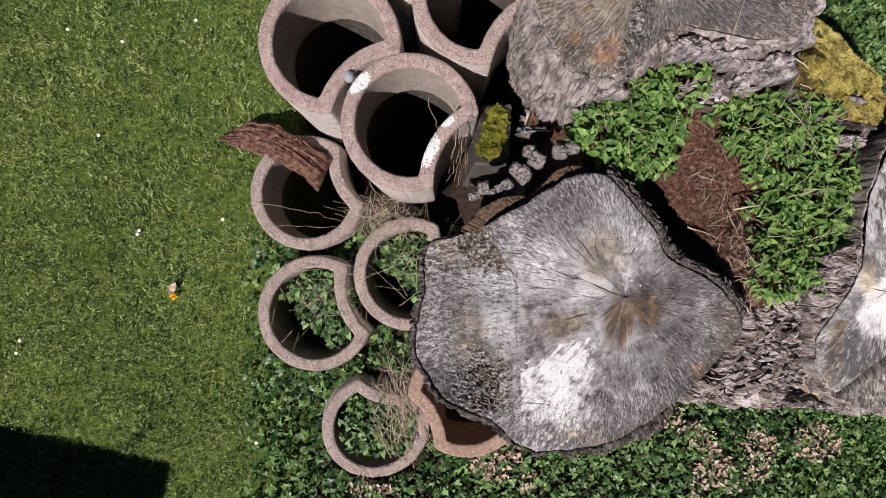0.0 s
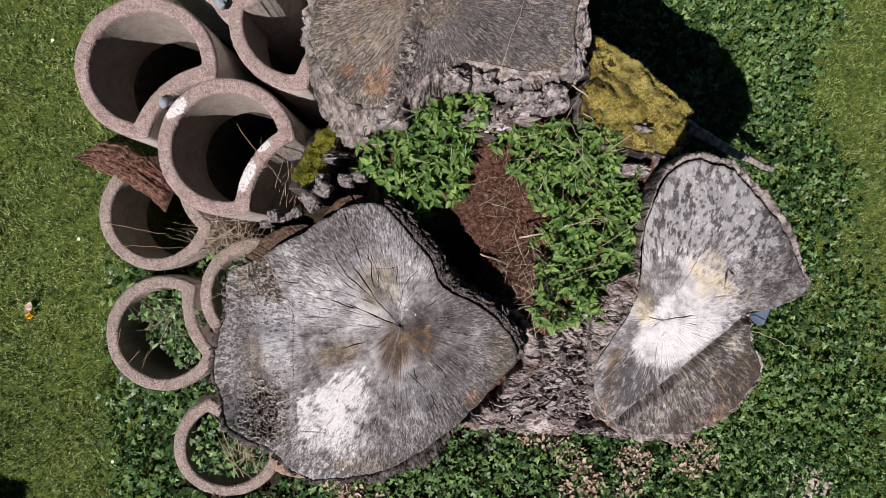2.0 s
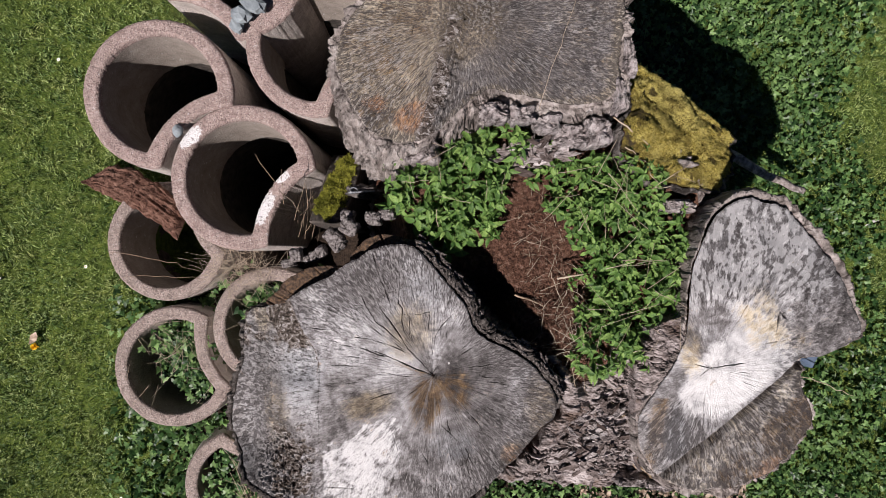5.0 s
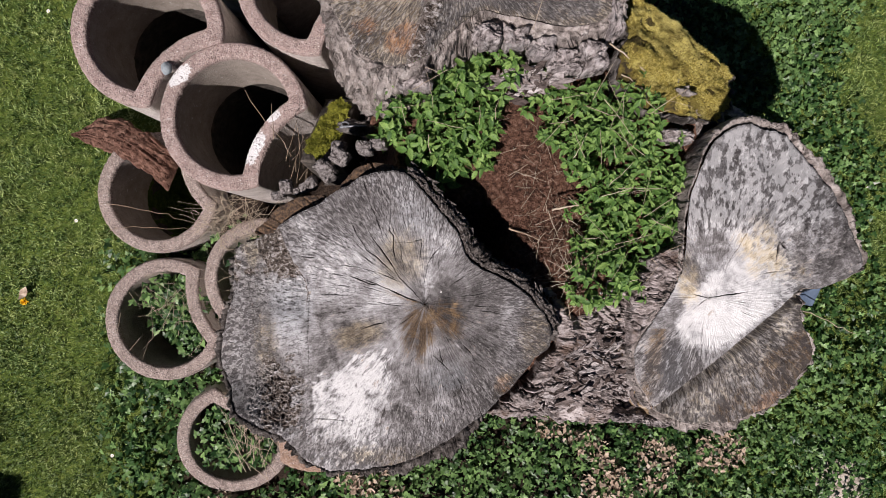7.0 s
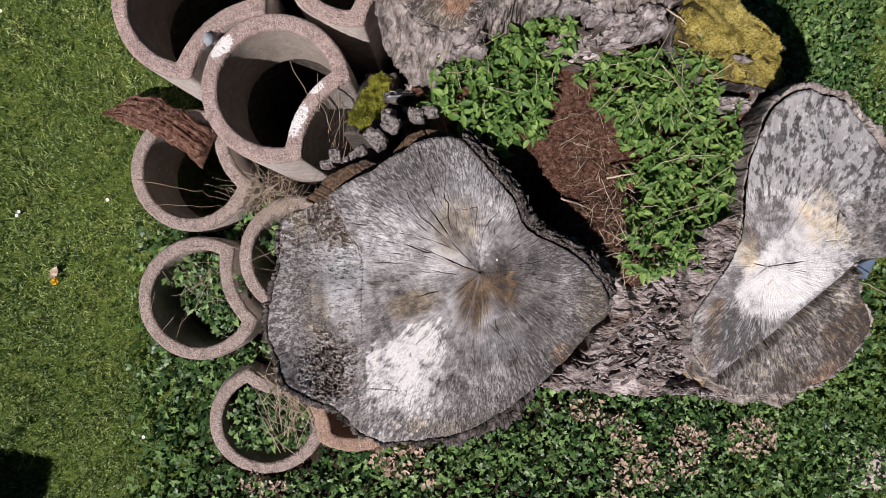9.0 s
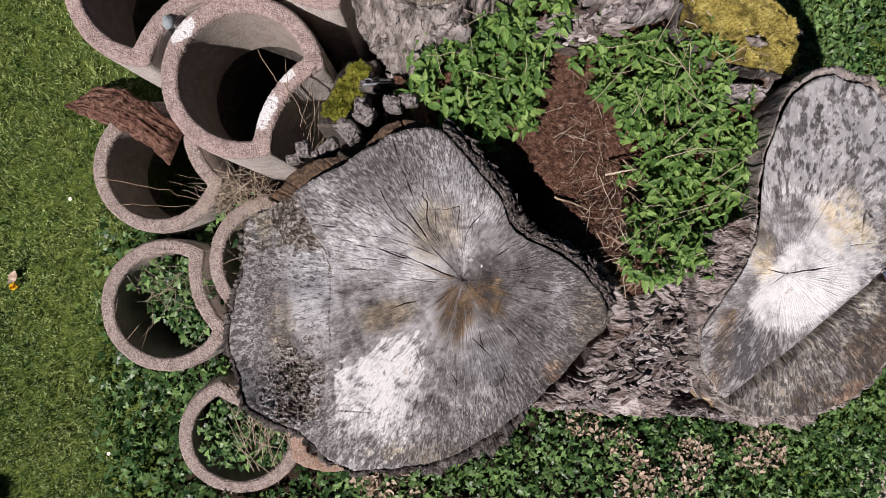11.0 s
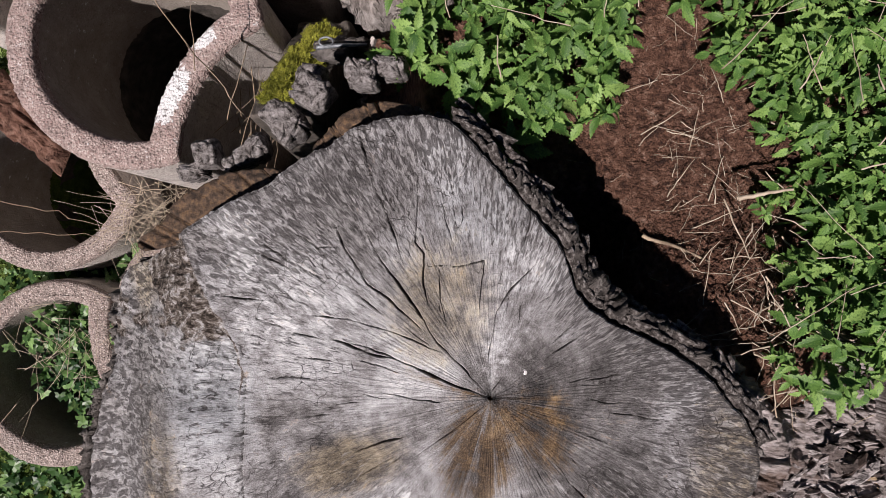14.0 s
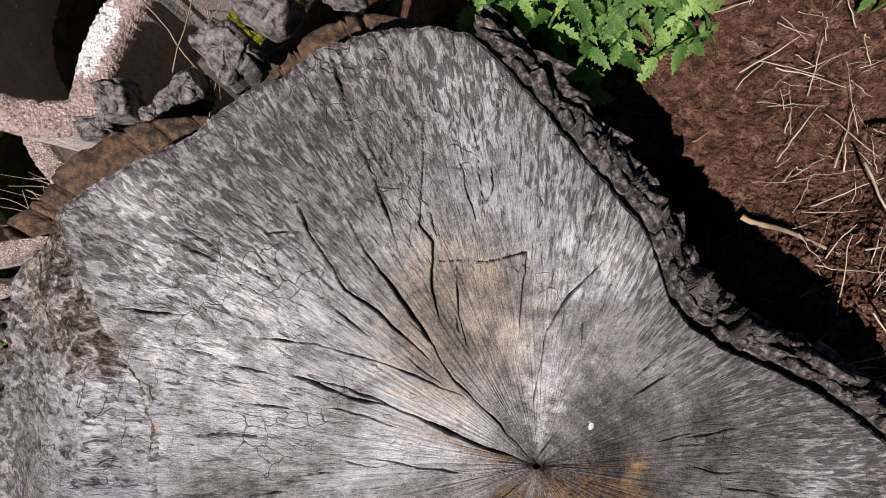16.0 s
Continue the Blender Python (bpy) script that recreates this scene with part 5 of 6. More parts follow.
cushion = tagged(new("moss_cushion"), "yellow-green moss cushion growing on bark beside the rings", "moss")
n, m = 60, 90
x, y = np.meshgrid(np.linspace(-0.10, 0.10, n), np.linspace(0.33, 0.70, m))
x = x + cushion_mid(y)
edge = smooth01((0.10 - np.abs(x - cushion_mid(y))) / 0.03) * smooth01((y - 0.33) / 0.03) * smooth01((0.70 - y) / 0.03)
part("bark_mound", mesh_of("bark_mound", np.stack([x, y, cushion_z(x, y) - 0.012 - 0.7 * (1 - edge)], -1).reshape(-1, 3), grid_faces(m, n, False), EARTH_SHADE), cushion, "dark earth and bark under the moss")
k = 26000
x, y = rng.uniform(0.10, 0.37, k), rng.uniform(0.36, 0.68, k)
mid = cushion_mid(y)
keep = np.abs(x - mid) < 0.056 * smooth01((y - 0.35) / 0.06) * smooth01((0.68 - y) / 0.06) * (1 + 0.9 * vnoise(x * 20, y * 20, 7.0, 4))
x, y = x[keep], y[keep]
tagged(part("moss", scatter("moss", TUFT, TUFT_F, fibres(x, y, cushion_z(x, y) - 0.012, 0.010, 0.9), MOSS_GREEN), cushion), kind="stuff")


# ---- nettles on the humus ----
def nettle_leaf(length, teeth=8):
    """A toothed, pointed leaf that folds along its midrib and droops: verts and triangles."""
    vs, left, right, mid = [], [], [], []
    for i in range(2 * teeth + 1):
        u = i / (2 * teeth)
        w = 0.27 * (sin(pi * u**0.62) ** 0.95) * (1.0 if i % 2 else 0.64)
        back = 0.0 if i % 2 else 0.03
        drop = -0.50 * u**2 + 0.16 * u
        mid.append(len(vs)), vs.append((0, u, drop - 0.03))
        left.append(len(vs)), vs.append((-w, u - back, drop + 0.30 * w))
        right.append(len(vs)), vs.append((w, u - back, drop + 0.30 * w))
    f = []
    for i in range(2 * teeth):
        f += [(mid[i], mid[i + 1], left[i + 1]), (mid[i], left[i + 1], left[i]), (mid[i], right[i], right[i + 1]), (mid[i], right[i + 1], mid[i + 1])]
    return mesh_of("leaf", np.array(vs) * length, f, NETTLE, True)


LEAVES = [nettle_leaf(1.0), nettle_leaf(1.0, 7)]


def nettle(seed, height, leaf):
    """A young nettle: square-set pairs of leaves up a stem, smaller towards the tip."""
    rs = np.random.default_rng(seed)
    ob = tagged(new("nettle"), "young green nettle with toothed leaves rooted in humus", "plant", "nettles on the stumps")
    lean = rs.normal(0, 0.10, 2)
    at = lambda u: np.array([lean[0] * u * u * height, lean[1] * u * u * height, u * height])
    part("stem", mesh_of("stem", *tube([at(u) for u in np.linspace(0, 1, 6)], 0.0022, 5, 0.6), NETTLE), ob)
    turn = rs.uniform(0, pi)
    for i, (u, size) in enumerate(((0.50, 0.9), (0.70, 1.0), (0.86, 0.85), (0.96, 0.6), (1.0, 0.34))):
        for side in (0, pi):
            lf = part("leaf", LEAVES[(i + seed) % 2], ob)
            s = leaf * size * rs.uniform(0.85, 1.15)
            tip = rs.uniform(-0.75, 0.2) + 0.45 * (i > 2)
            lf.matrix_basis = Matrix.Translation(at(u)) @ Euler((0, 0, turn + i * pi / 2 + side + rs.normal(0, 0.2))).to_matrix().to_4x4() @ Euler((tip, rs.normal(0, 0.32), 0)).to_matrix().to_4x4() @ Matrix.Translation((0, 0.12 * s, 0)) @ Matrix.Scale(s, 4)
    return ob


def clump_places(n, inside, x0, x1, y0, y1, gap, seed):
    rs, out = np.random.default_rng(seed), []
    for _ in range(60 * n):
        p = (rs.uniform(x0, x1), rs.uniform(y0, y1))
        if inside(*p) and all(hypot(p[0] - q[0], p[1] - q[1]) > gap for q in out):
            out.append(p)
        if len(out) == n:
            break
    return out


def in_first(x, y):
    return hypot((x - 0.69) / 0.205, (y - 0.45) / 0.23) < 1 and y > 0.38 - 0.9 * (x - 0.52) or hypot((x - 0.88) / 0.14, (y - 0.62) / 0.05) < 1


def in_second(x, y):
    left = 1.10 + 0.05 * sin(9 * y) + (0.06 if y < 0.05 else 0) - (0.10 if y > 0.42 else 0)
    right = 1.50 - 0.55 * max(0.12 - y, 0) - 0.35 * max(y - 0.3, 0)
    return left < x < right and -0.17 < y < 0.58


rs = np.random.default_rng(5)
first = [nettle(20 + i, rs.uniform(0.15, 0.21), rs.uniform(0.045, 0.058)) for i in range(5)]
second = [nettle(40 + i, rs.uniform(0.12, 0.17), rs.uniform(0.033, 0.047)) for i in range(5)]
for kinds, places in ((first, clump_places(120, in_first, 0.42, 1.05, 0.18, 0.72, 0.024, 3)), (second, clump_places(240, in_second, 1.0, 1.58, -0.2, 0.62, 0.022, 4))):
    for i, (px_, py_) in enumerate(places):
        z = float(stock_top(px_, py_)) - 0.01
        m = pose(px_, py_, max(z, 1.0), rs.normal(0, 9), rs.normal(0, 9), rs.uniform(0, 360)) @ Matrix.Scale(rs.uniform(0.8, 1.18), 4)
        if i < len(kinds):
            kinds[i].matrix_basis = m
        else:
            copy_thing(kinds[i % len(kinds)], m)


# ---- ground cover ----
RINGS = ((-0.482, 0.88, 0.31), (-0.141, 0.543, 0.30), (0.168, 1.09, 0.31), (-0.19, 1.40, 0.31), (-0.702, 0.291, 0.30), (-0.659, -0.332, 0.31), (-0.355, -0.955, 0.30), (-0.168, -0.128, 0.30), (0.145, -0.72, 0.28))


def in_stumps(x, y):
    inside = np.hypot((x - 0.70) / 0.46, (y + 0.10) / 0.46) < 1
    inside |= np.hypot((x - 1.12) / 0.80, (y - 0.18) / 0.76) < 1
    inside |= np.hypot((x - 1.62) / 0.36, (y + 0.02) / 0.42) < 1
    inside |= np.hypot((x - 0.85) / 0.52, (y - 1.02) / 0.55) < 1
    return inside | (np.hypot((x - 1.55) / 0.36, (y - 0.80) / 0.30) < 1)


def in_rings(x, y, which=RINGS):
    inside = np.zeros(np.shape(x), bool)
    for cx, cy, r in which:
        inside |= np.hypot(x - cx, y - cy) < r
    return inside


def ivy_share(x, y):
    """How thickly ivy covers a place, 0 to 1."""
    v = smooth01((-0.62 - y) / 0.25) * smooth01((x + 1.15) / 0.4) * smooth01((3.1 - x) / 0.5)
    v = np.maximum(v, smooth01((x + 1.12) / 0.28) * smooth01((0.22 - y) / 0.3) * (x < 0.5))
    v = np.maximum(v, smooth01((x - 1.7) / 0.3) * smooth01((3.55 + 0.15 * np.sin(4 * y) - x) / 0.4))
    v = np.maximum(v, np.clip(0.45 + 1.2 * vnoise(x * 2.5, y * 2.5, 3.0, 3), 0.1, 0.8) * smooth01((x - 1.7) / 0.3) * smooth01((0.3 - y) / 0.9) * smooth01((4.0 - x) / 0.5))
    return np.clip(v * (1 + 0.5 * vnoise(x * 3, y * 3, 6.0, 3)), 0, 1) * smooth01((y + 2.15 + 0.3 * vnoise(x * 3, y * 3, 1.0, 3)) / 0.35) * smooth01((2.3 + 0.3 * vnoise(x * 3, y * 3, 2.0, 3) - y) / 0.4)


LOBES = ((0, 0.0), (35, 0.55), (62, 0.92), (90, 0.60), (118, 0.78), (140, 0.62), (180, 1.25))


def ivy_leaf():
    pts = [(0.0, 0.0, 0.02)]
    ring = [(d, r) for d, r in LOBES] + [(360 - d, r) for d, r in LOBES[-2:0:-1]]
    for d, r in ring:
        pts.append((r * 0.5 * sin(radians(d)), -r * 0.5 * cos(radians(d)) * 1.0, -0.10 * r * r * 0.5 + 0.03 * abs(sin(radians(2 * d)))))
    k = len(ring)
    return np.array(pts), [(0, 1 + i, 1 + (i + 1) % k) for i in range(k)]


IVY_V, IVY_F = ivy_leaf()
k = 62000
x, y = rng.uniform(-1.5, 4.0, k), rng.uniform(-2.2, 2.4, k)
keep = (rng.uniform(0, 1, k) < ivy_share(x, y)) & ~in_stumps(x, y) & ~in_rings(x, y)
x, y = x[keep], y[keep]
lift = rng.uniform(0.010, 0.11, len(x)) * (0.6 + 0.4 * (vnoise(x * 5, y * 5, 1.0, 2) + 1))
m = turns(rng.uniform(0, 2 * pi, len(x)), rng.normal(0.1, 0.50, len(x)), rng.normal(0, 0.45, len(x)), rng.uniform(0.026, 0.060, len(x)), np.stack([x, y, ground_z(x, y) + lift], -1))
tagged(new("ivy", scatter("ivy", IVY_V, IVY_F, m, IVY)), "dense dark green ivy leaves covering the ground round the stumps", "ivy", kind="stuff")

# ivy inside three of the low rings
for cx, cy, r, top, count in ((-0.659, -0.332, 0.215, 0.22, 760), (-0.355, -0.955, 0.20, 0.17, 430), (-0.168, -0.128, 0.205, 0.27, 620)):
    q, w = rng.uniform(0, 2 * pi, count), np.sqrt(rng.uniform(0, 1, count))
    x, y = cx + r * w * np.cos(q), cy + r * w * np.sin(q)
    hole = (x - cx + y - cy < -0.12) if count != 430 else (y < cy - 0.14)
    x, y = x[~hole], y[~hole]
    m = turns(rng.uniform(0, 2 * pi, len(x)), rng.normal(0.1, 0.4, len(x)), rng.normal(0, 0.4, len(x)), rng.uniform(0.03, 0.055, len(x)), np.stack([x, y, rng.uniform(-0.04, top, len(x))], -1))
    tagged(new("ivy", scatter("ivy", IVY_V, IVY_F, m, IVY)), "ivy sprawling inside a low concrete ring", "ivy", kind="stuff")

# lawn
BLADE = ((-0.05, 0, 0), (0.05, 0, 0), (-0.055, 0.12, 0.5), (0.055, 0.12, 0.5), (0, 0.42, 0.9))
BLADE_F = ((0, 1, 3), (0, 3, 2), (2, 3, 4))
k = 460000
x, y = rng.uniform(-2.9, 4.3, k), rng.uniform(-2.4, 2.6, k)
lawn = np.where(x < 0.6, smooth01((-0.62 - x + 0.15 * vnoise(x * 4, y * 4, 2.0, 2)) / 0.25), smooth01((x - 2.1) / 0.7)) * (1 - 0.7 * ivy_share(x, y))
keep = (rng.uniform(0, 1, k) < lawn) & ~in_stumps(x, y) & ~in_rings(x, y)
x, y = x[keep], y[keep]
size = rng.uniform(0.018, 0.044, len(x)) * (1 + 0.35 * vnoise(x * 6, y * 6, 3.0, 3)) * (1 + 0.9 * vnoise(x * 24, y * 24, 5.0, 3))
m = turns(rng.uniform(0, 2 * pi, len(x)), rng.uniform(-1.3, 0.7, len(x)), rng.normal(0, 0.45, len(x)), size, np.stack([x, y, ground_z(x, y) - 0.003], -1))
tagged(new("grass", scatter("grass", BLADE, BLADE_F, m, GRASS)), "short mown green grass with paler and darker tufts", "grass", kind="stuff")

# paler, drier blades
k = 90000
x, y = rng.uniform(-2.9, 4.3, k), rng.uniform(-2.4, 2.6, k)
keep = (rng.uniform(0, 1, k) < np.where(x < 0, 1.3 * smooth01((-0.9 - x) / 0.9), 1.4 * smooth01((x - 2.7) / 0.6)) * (0.55 + 0.9 * vnoise(x * 4, y * 4, 5.0, 4))) & ~in_rings(x, y)
x, y = x[keep], y[keep]
m = turns(rng.uniform(0, 2 * pi, len(x)), rng.uniform(-1.1, 0.6, len(x)), rng.normal(0, 0.4, len(x)), rng.uniform(0.014, 0.032, len(x)), np.stack([x, y, ground_z(x, y)], -1))
tagged(new("grass", scatter("grass", BLADE, BLADE_F, m, DRY)), "pale yellow-green dry grass blades in the lawn", "grass", kind="stuff")

# broad-leaved lawn weeds
k = 26000
x, y = rng.uniform(-2.9, -0.8, k), rng.uniform(-2.0, 2.2, k)
keep = (vnoise(x * 3.5, y * 3.5, 9.0, 4) > 0.05) & ~in_rings(x, y)
x, y = x[keep], y[keep]
m = turns(rng.uniform(0, 2 * pi, len(x)), rng.normal(0, 0.35, len(x)), rng.normal(0, 0.3, len(x)), rng.uniform(0.007, 0.015, len(x)), np.stack([x, y, ground_z(x, y) + rng.uniform(0.012, 0.032, len(x))], -1))
tagged(new("clover", scatter("clover", IVY_V, IVY_F, m, GRASS)), "small round clover leaves among the grass", "clover", kind="stuff")

# dead leaves
DEAD = ((-0.75, -0.1, 0.2), (-0.1, -0.42, -0.05), (0.45, -0.25, 0.12), (0.8, 0.15, 0.3), (0.1, 0.42, 0.05), (-0.35, 0.2, -0.05))
DEAD_F = ((0, 1, 5), (1, 2, 3), (1, 3, 4), (1, 4, 5))
k = 46000
x, y = rng.uniform(-1.3, 3.0, k), rng.uniform(-2.0, 0.3, k)
heap = vnoise(x * 2.2, y * 3.0, 11.0, 3)
keep = ((heap > 0.27 + 0.3 * smooth01((0.2 - x) / 1.2)) & (y < -0.85) | (np.hypot(x - 0.28, y + 1.1) < 0.15) | (np.hypot(x - 2.01, y + 1.28) < 0.14 + 0.1 * heap) | (np.hypot(x - 1.67, y + 1.34) < 0.10 + 0.1 * heap) | (np.hypot((x - 2.45) / 1.4, y + 1.25) < 0.15 + 0.1 * heap)) & ~in_stumps(x, y) & ~in_rings(x, y)
x, y = x[keep], y[keep]
m = turns(rng.uniform(0, 2 * pi, len(x)), rng.normal(0, 0.7, len(x)), rng.normal(0, 0.7, len(x)), rng.uniform(0.010, 0.032, len(x)), np.stack([x, y, ground_z(x, y) + rng.uniform(0.03, 0.115, len(x))], -1))
tagged(new("dead_leaves", scatter("dead_leaves", DEAD, DEAD_F, m, LITTER)), "curled pale brown dead leaves lying among the ivy", "leaf litter", kind="stuff")


# crumbs of humus and rotten wood
k = 9000
x, y = rng.normal(1.02, 0.13, k), rng.normal(0.16, 0.22, k)
CRUMB = ((1, 0, 0), (-0.5, 0.8, 0), (-0.5, -0.8, 0.1), (0.1, 0, 0.9))
m = turns(rng.uniform(0, 2 * pi, k), rng.normal(0, 0.6, k), rng.normal(0, 0.6, k), rng.uniform(0.0015, 0.007, k), np.stack([x, y, stock_top(x, y) + 0.001], -1))
tagged(new("humus_crumbs", scatter("humus_crumbs", CRUMB, ((0, 1, 3), (1, 2, 3), (2, 0, 3)), m, SOIL)), "red-brown crumbs of rotten wood on the humus", "humus", kind="stuff")

# loose flakes of bark lying over one another on the ridge
def flake_shape(seed):
    """A thin curled flake with a ragged outline: verts and faces, 1 long."""
    rs = np.random.default_rng(seed)
    n = 12
    a = np.arange(n) * 2 * pi / n
    r = 1 + rs.normal(0, 0.26, n)
    x, y = 0.5 * r * np.cos(a), 0.15 * r * np.sin(a)
    curl = 0.25 * x * x + 0.7 * y * y + rs.normal(0, 0.012, n)
    v = np.concatenate([np.stack([0.03 * x, 0.03 * y, 0.045 + 0 * x], -1), np.stack([0.55 * x, 0.55 * y, 0.045 + 0.4 * curl], -1), np.stack([x, y, 0.03 + curl], -1), np.stack([x * 0.97, y * 0.97, curl - 0.05], -1)])
    return v, grid_faces(4, n)


rs = np.random.default_rng(31)
for shape in range(4):
    k = 110
    x, y = rs.uniform(0.90, 1.36, k), rs.normal(-0.40, 0.12, k)
    keep = (y > -0.585) & (y < -0.12) & (main_out(x, y) > 0.085)
    x, y = x[keep], y[keep]
    k = len(x)
    z = 1.150 - 0.5 * np.clip(-0.48 - y, 0, 1) - 0.5 * np.clip(y + 0.30, 0, 1) - 0.06 * smooth01((1.0 - x) / 0.2)
    m = turns(rs.normal(0.15, 0.55, k) + 0.5 * (1.1 - x), rs.normal(-0.15, 0.45, k), rs.normal(0, 0.45, k), rs.uniform(0.015, 0.062, k), np.stack([x, y, z + rs.uniform(-0.005, 0.02, k)], -1))
    v, f = flake_shape(shape)
    tagged(new("bark_chips", scatter("bark_chips", v, f, m, FLAKE)), "loose pinkish-grey flakes of bark on the root stock", "bark", kind="stuff")


# heap of old bark between the two nettle clumps
rs = np.random.default_rng(47)
for shape in range(3):
    k = 22
    x, y = rs.normal(0.985, 0.055, k), rs.normal(0.575, 0.028, k)
    m = turns(rs.normal(0.1, 0.6, k), rs.normal(0, 0.4, k), rs.normal(0, 0.35, k), rs.uniform(0.025, 0.085, k), np.stack([x, y, 1.13 + 0.05 * smooth01((y - 0.5) / 0.1) + rs.uniform(0, 0.05, k)], -1))
    tagged(new("bark_chips", scatter("bark_chips", *flake_shape(20 + shape)[:1], flake_shape(20 + shape)[1], m, FLAKE)), "heap of curled grey-brown bark between the nettles", "bark", kind="stuff")


# ---- stalks and twigs ----
def heap_of(name, count, place, spread, length, radius, material, label, seed, lift=0.02, angle=None):
    rs, lines = np.random.default_rng(seed), []
    for _ in range(count):
        c = np.array(place) + rs.normal(0, 1, 3) * np.array(spread)
        q = rs.uniform(0, 2 * pi) if angle is None else radians(rs.normal(*angle))
        d = np.array([cos(q), sin(q), rs.normal(0, 0.12)]) * rs.uniform(0.4, 1.2) * length / 2
        lines.append((stalk(c - d, c + d, 0.0009 * length / 0.1, 7, rs), radius * rs.uniform(0.6, 1.4)))
    return tagged(new(name, tubes(name, lines, material)), label, "dry stalks", kind="stuff")


heap_of("dry_stalks", 130, (-0.31, 0.14, 0.33), (0.09, 0.06, 0.03), 0.20, 0.0009, STRAW, "tangle of dry straw-coloured stalks over the low rings", 1)
heap_of("dry_stalks", 130, (-0.20, -0.78, 0.20), (0.07, 0.12, 0.05), 0.24, 0.0016, STRAW, "heap of pale dry stalks in the sunken ring", 2, angle=(110, 35))
heap_of("dry_stalks", 40, (-0.12, -0.10, 0.28), (0.12, 0.10, 0.02), 0.26, 0.0012, STRAW, "loose dry stalks across the ivy ring", 3)
heap_of("dry_stalks", 60, (-0.60, -0.26, 0.22), (0.11, 0.10, 0.03), 0.18, 0.0009, STRAW, "thin dry stalks over ivy in the ring", 4)
heap_of("dry_stalks", 18, (0.06, 0.42, 0.60), (0.035, 0.05, 0.12), 0.22, 0.0013, TWIG, "dry brown stalks in the gap between ring and stump", 6, angle=(85, 22))
rs, lines = np.random.default_rng(8), []
for _ in range(170):
    x0, y0 = rs.normal(1.05, 0.09), rs.normal(0.14, 0.21)
    q, d = rs.normal(0.6, 0.9), 0.004 + 0.04 * rs.uniform() ** 2.5
    z0 = float(stock_top(x0, y0)) + 0.008
    lines.append((stalk((x0 - d * cos(q), y0 - d * sin(q), z0), (x0 + d * cos(q), y0 + d * sin(q), z0 + rs.uniform(-0.006, 0.012)), 0.0008 + 0.02 * d, 9, rs), rs.uniform(0.00025, 0.0009)))
for _ in range(40):
    x0, y0 = rs.normal(1.06, 0.09), rs.normal(0.14, 0.22)
    q, d = rs.normal(0.7, 0.9), rs.uniform(0.012, 0.05)
    z0 = float(stock_top(x0, y0)) + 0.014
    lines.append((stalk((x0 - d * cos(q), y0 - d * sin(q), z0), (x0 + d * cos(q), y0 + d * sin(q), z0 + rs.uniform(-0.006, 0.016)), 0.0008, 9, rs), rs.uniform(0.0006, 0.0014)))
for _ in range(90):
    x0, y0 = rs.normal(1.13, 0.08), rs.normal(-0.10, 0.13)
    q, d = rs.uniform(0, 2 * pi), rs.uniform(0.01, 0.06)
    z0 = max(float(stock_top(x0, y0)), 1.10) + 0.03
    lines.append((stalk((x0 - d * cos(q), y0 - d * sin(q), z0), (x0 + d * cos(q), y0 + d * sin(q), z0 + rs.uniform(0, 0.02)), 0.002, 7, rs), rs.uniform(0.0006, 0.0022)))
tagged(new("straw", tubes("straw", lines, STRAW)), "short bits of pale straw strewn on the humus", "straw", kind="stuff")
rs, lines = np.random.default_rng(9), []
for _ in range(46):
    x0, y0 = rs.uniform(1.05, 1.50), rs.uniform(-0.12, 0.56)
    q, d = rs.normal(1.0, 0.9), rs.uniform(0.02, 0.09)
    z0 = 1.255 + rs.uniform(-0.02, 0.025)
    lines.append((stalk((x0 - d * cos(q), y0 - d * sin(q), z0), (x0 + d * cos(q), y0 + d * sin(q), z0 + rs.normal(0, 0.02)), 0.0018, 7, rs), rs.uniform(0.0006, 0.0016)))
for _ in range(12):
    x0, y0 = rs.uniform(0.55, 0.9), rs.uniform(0.35, 0.65)
    q, d = rs.normal(1.2, 0.9), rs.uniform(0.02, 0.08)
    lines.append((stalk((x0 - d * cos(q), y0 - d * sin(q), 1.27), (x0 + d * cos(q), y0 + d * sin(q), 1.29), 0.002, 7, rs), rs.uniform(0.0007, 0.0016)))
tagged(new("dead_stems", tubes("dead_stems", lines, STRAW)), "bleached dead stems standing among the nettles", "dry stalks", kind="stuff")


def twig(a, b, radius, label, material=TWIG, bend=0.008, seed=0):
    rs = np.random.default_rng(seed)
    return tagged(new("twig", tubes("twig", [(stalk(a, b, bend, 12, rs), radius)], material)), label, "twig")


twig((-0.97, 0.235, 0.235), (-0.42, 0.13, 0.27), 0.0016, "thin budded twig lying across a low ring", seed=1)
twig((-0.93, 0.10, 0.235), (-0.40, 0.10, 0.26), 0.0013, "thin grey twig lying across a low ring", seed=2)
twig((0.035, 0.40, 0.40), (0.055, 0.47, 0.98), 0.0028, "upright dry stem leaning on the lichened ring", STRAW, 0.004, 3)
twig((0.02, 0.42, 0.45), (-0.06, 0.62, 0.90), 0.0028, "crooked brown stem leaning into the lichened ring", TWIG, 0.010, 4)
twig((1.25, 0.705, 1.20), (1.385, 0.595, 1.21), 0.0035, "pale bare stick lying on the moss", STRAW, 0.002, 5)
twig((1.30, 0.60, 1.19), (1.40, 0.47, 1.24), 0.0025, "thin pale stick beside the moss", STRAW, 0.006, 6)
twig((0.98, 0.70, 1.335), (1.12, 1.14, 1.345), 0.0012, "long dry grass stalk lying on the broad stump", STRAW, 0.004, 7)
twig((0.93, 0.085, 1.085), (1.05, 0.035, 1.10), 0.0045, "short broken brown stick on the humus", TWIG, 0.001, 8)
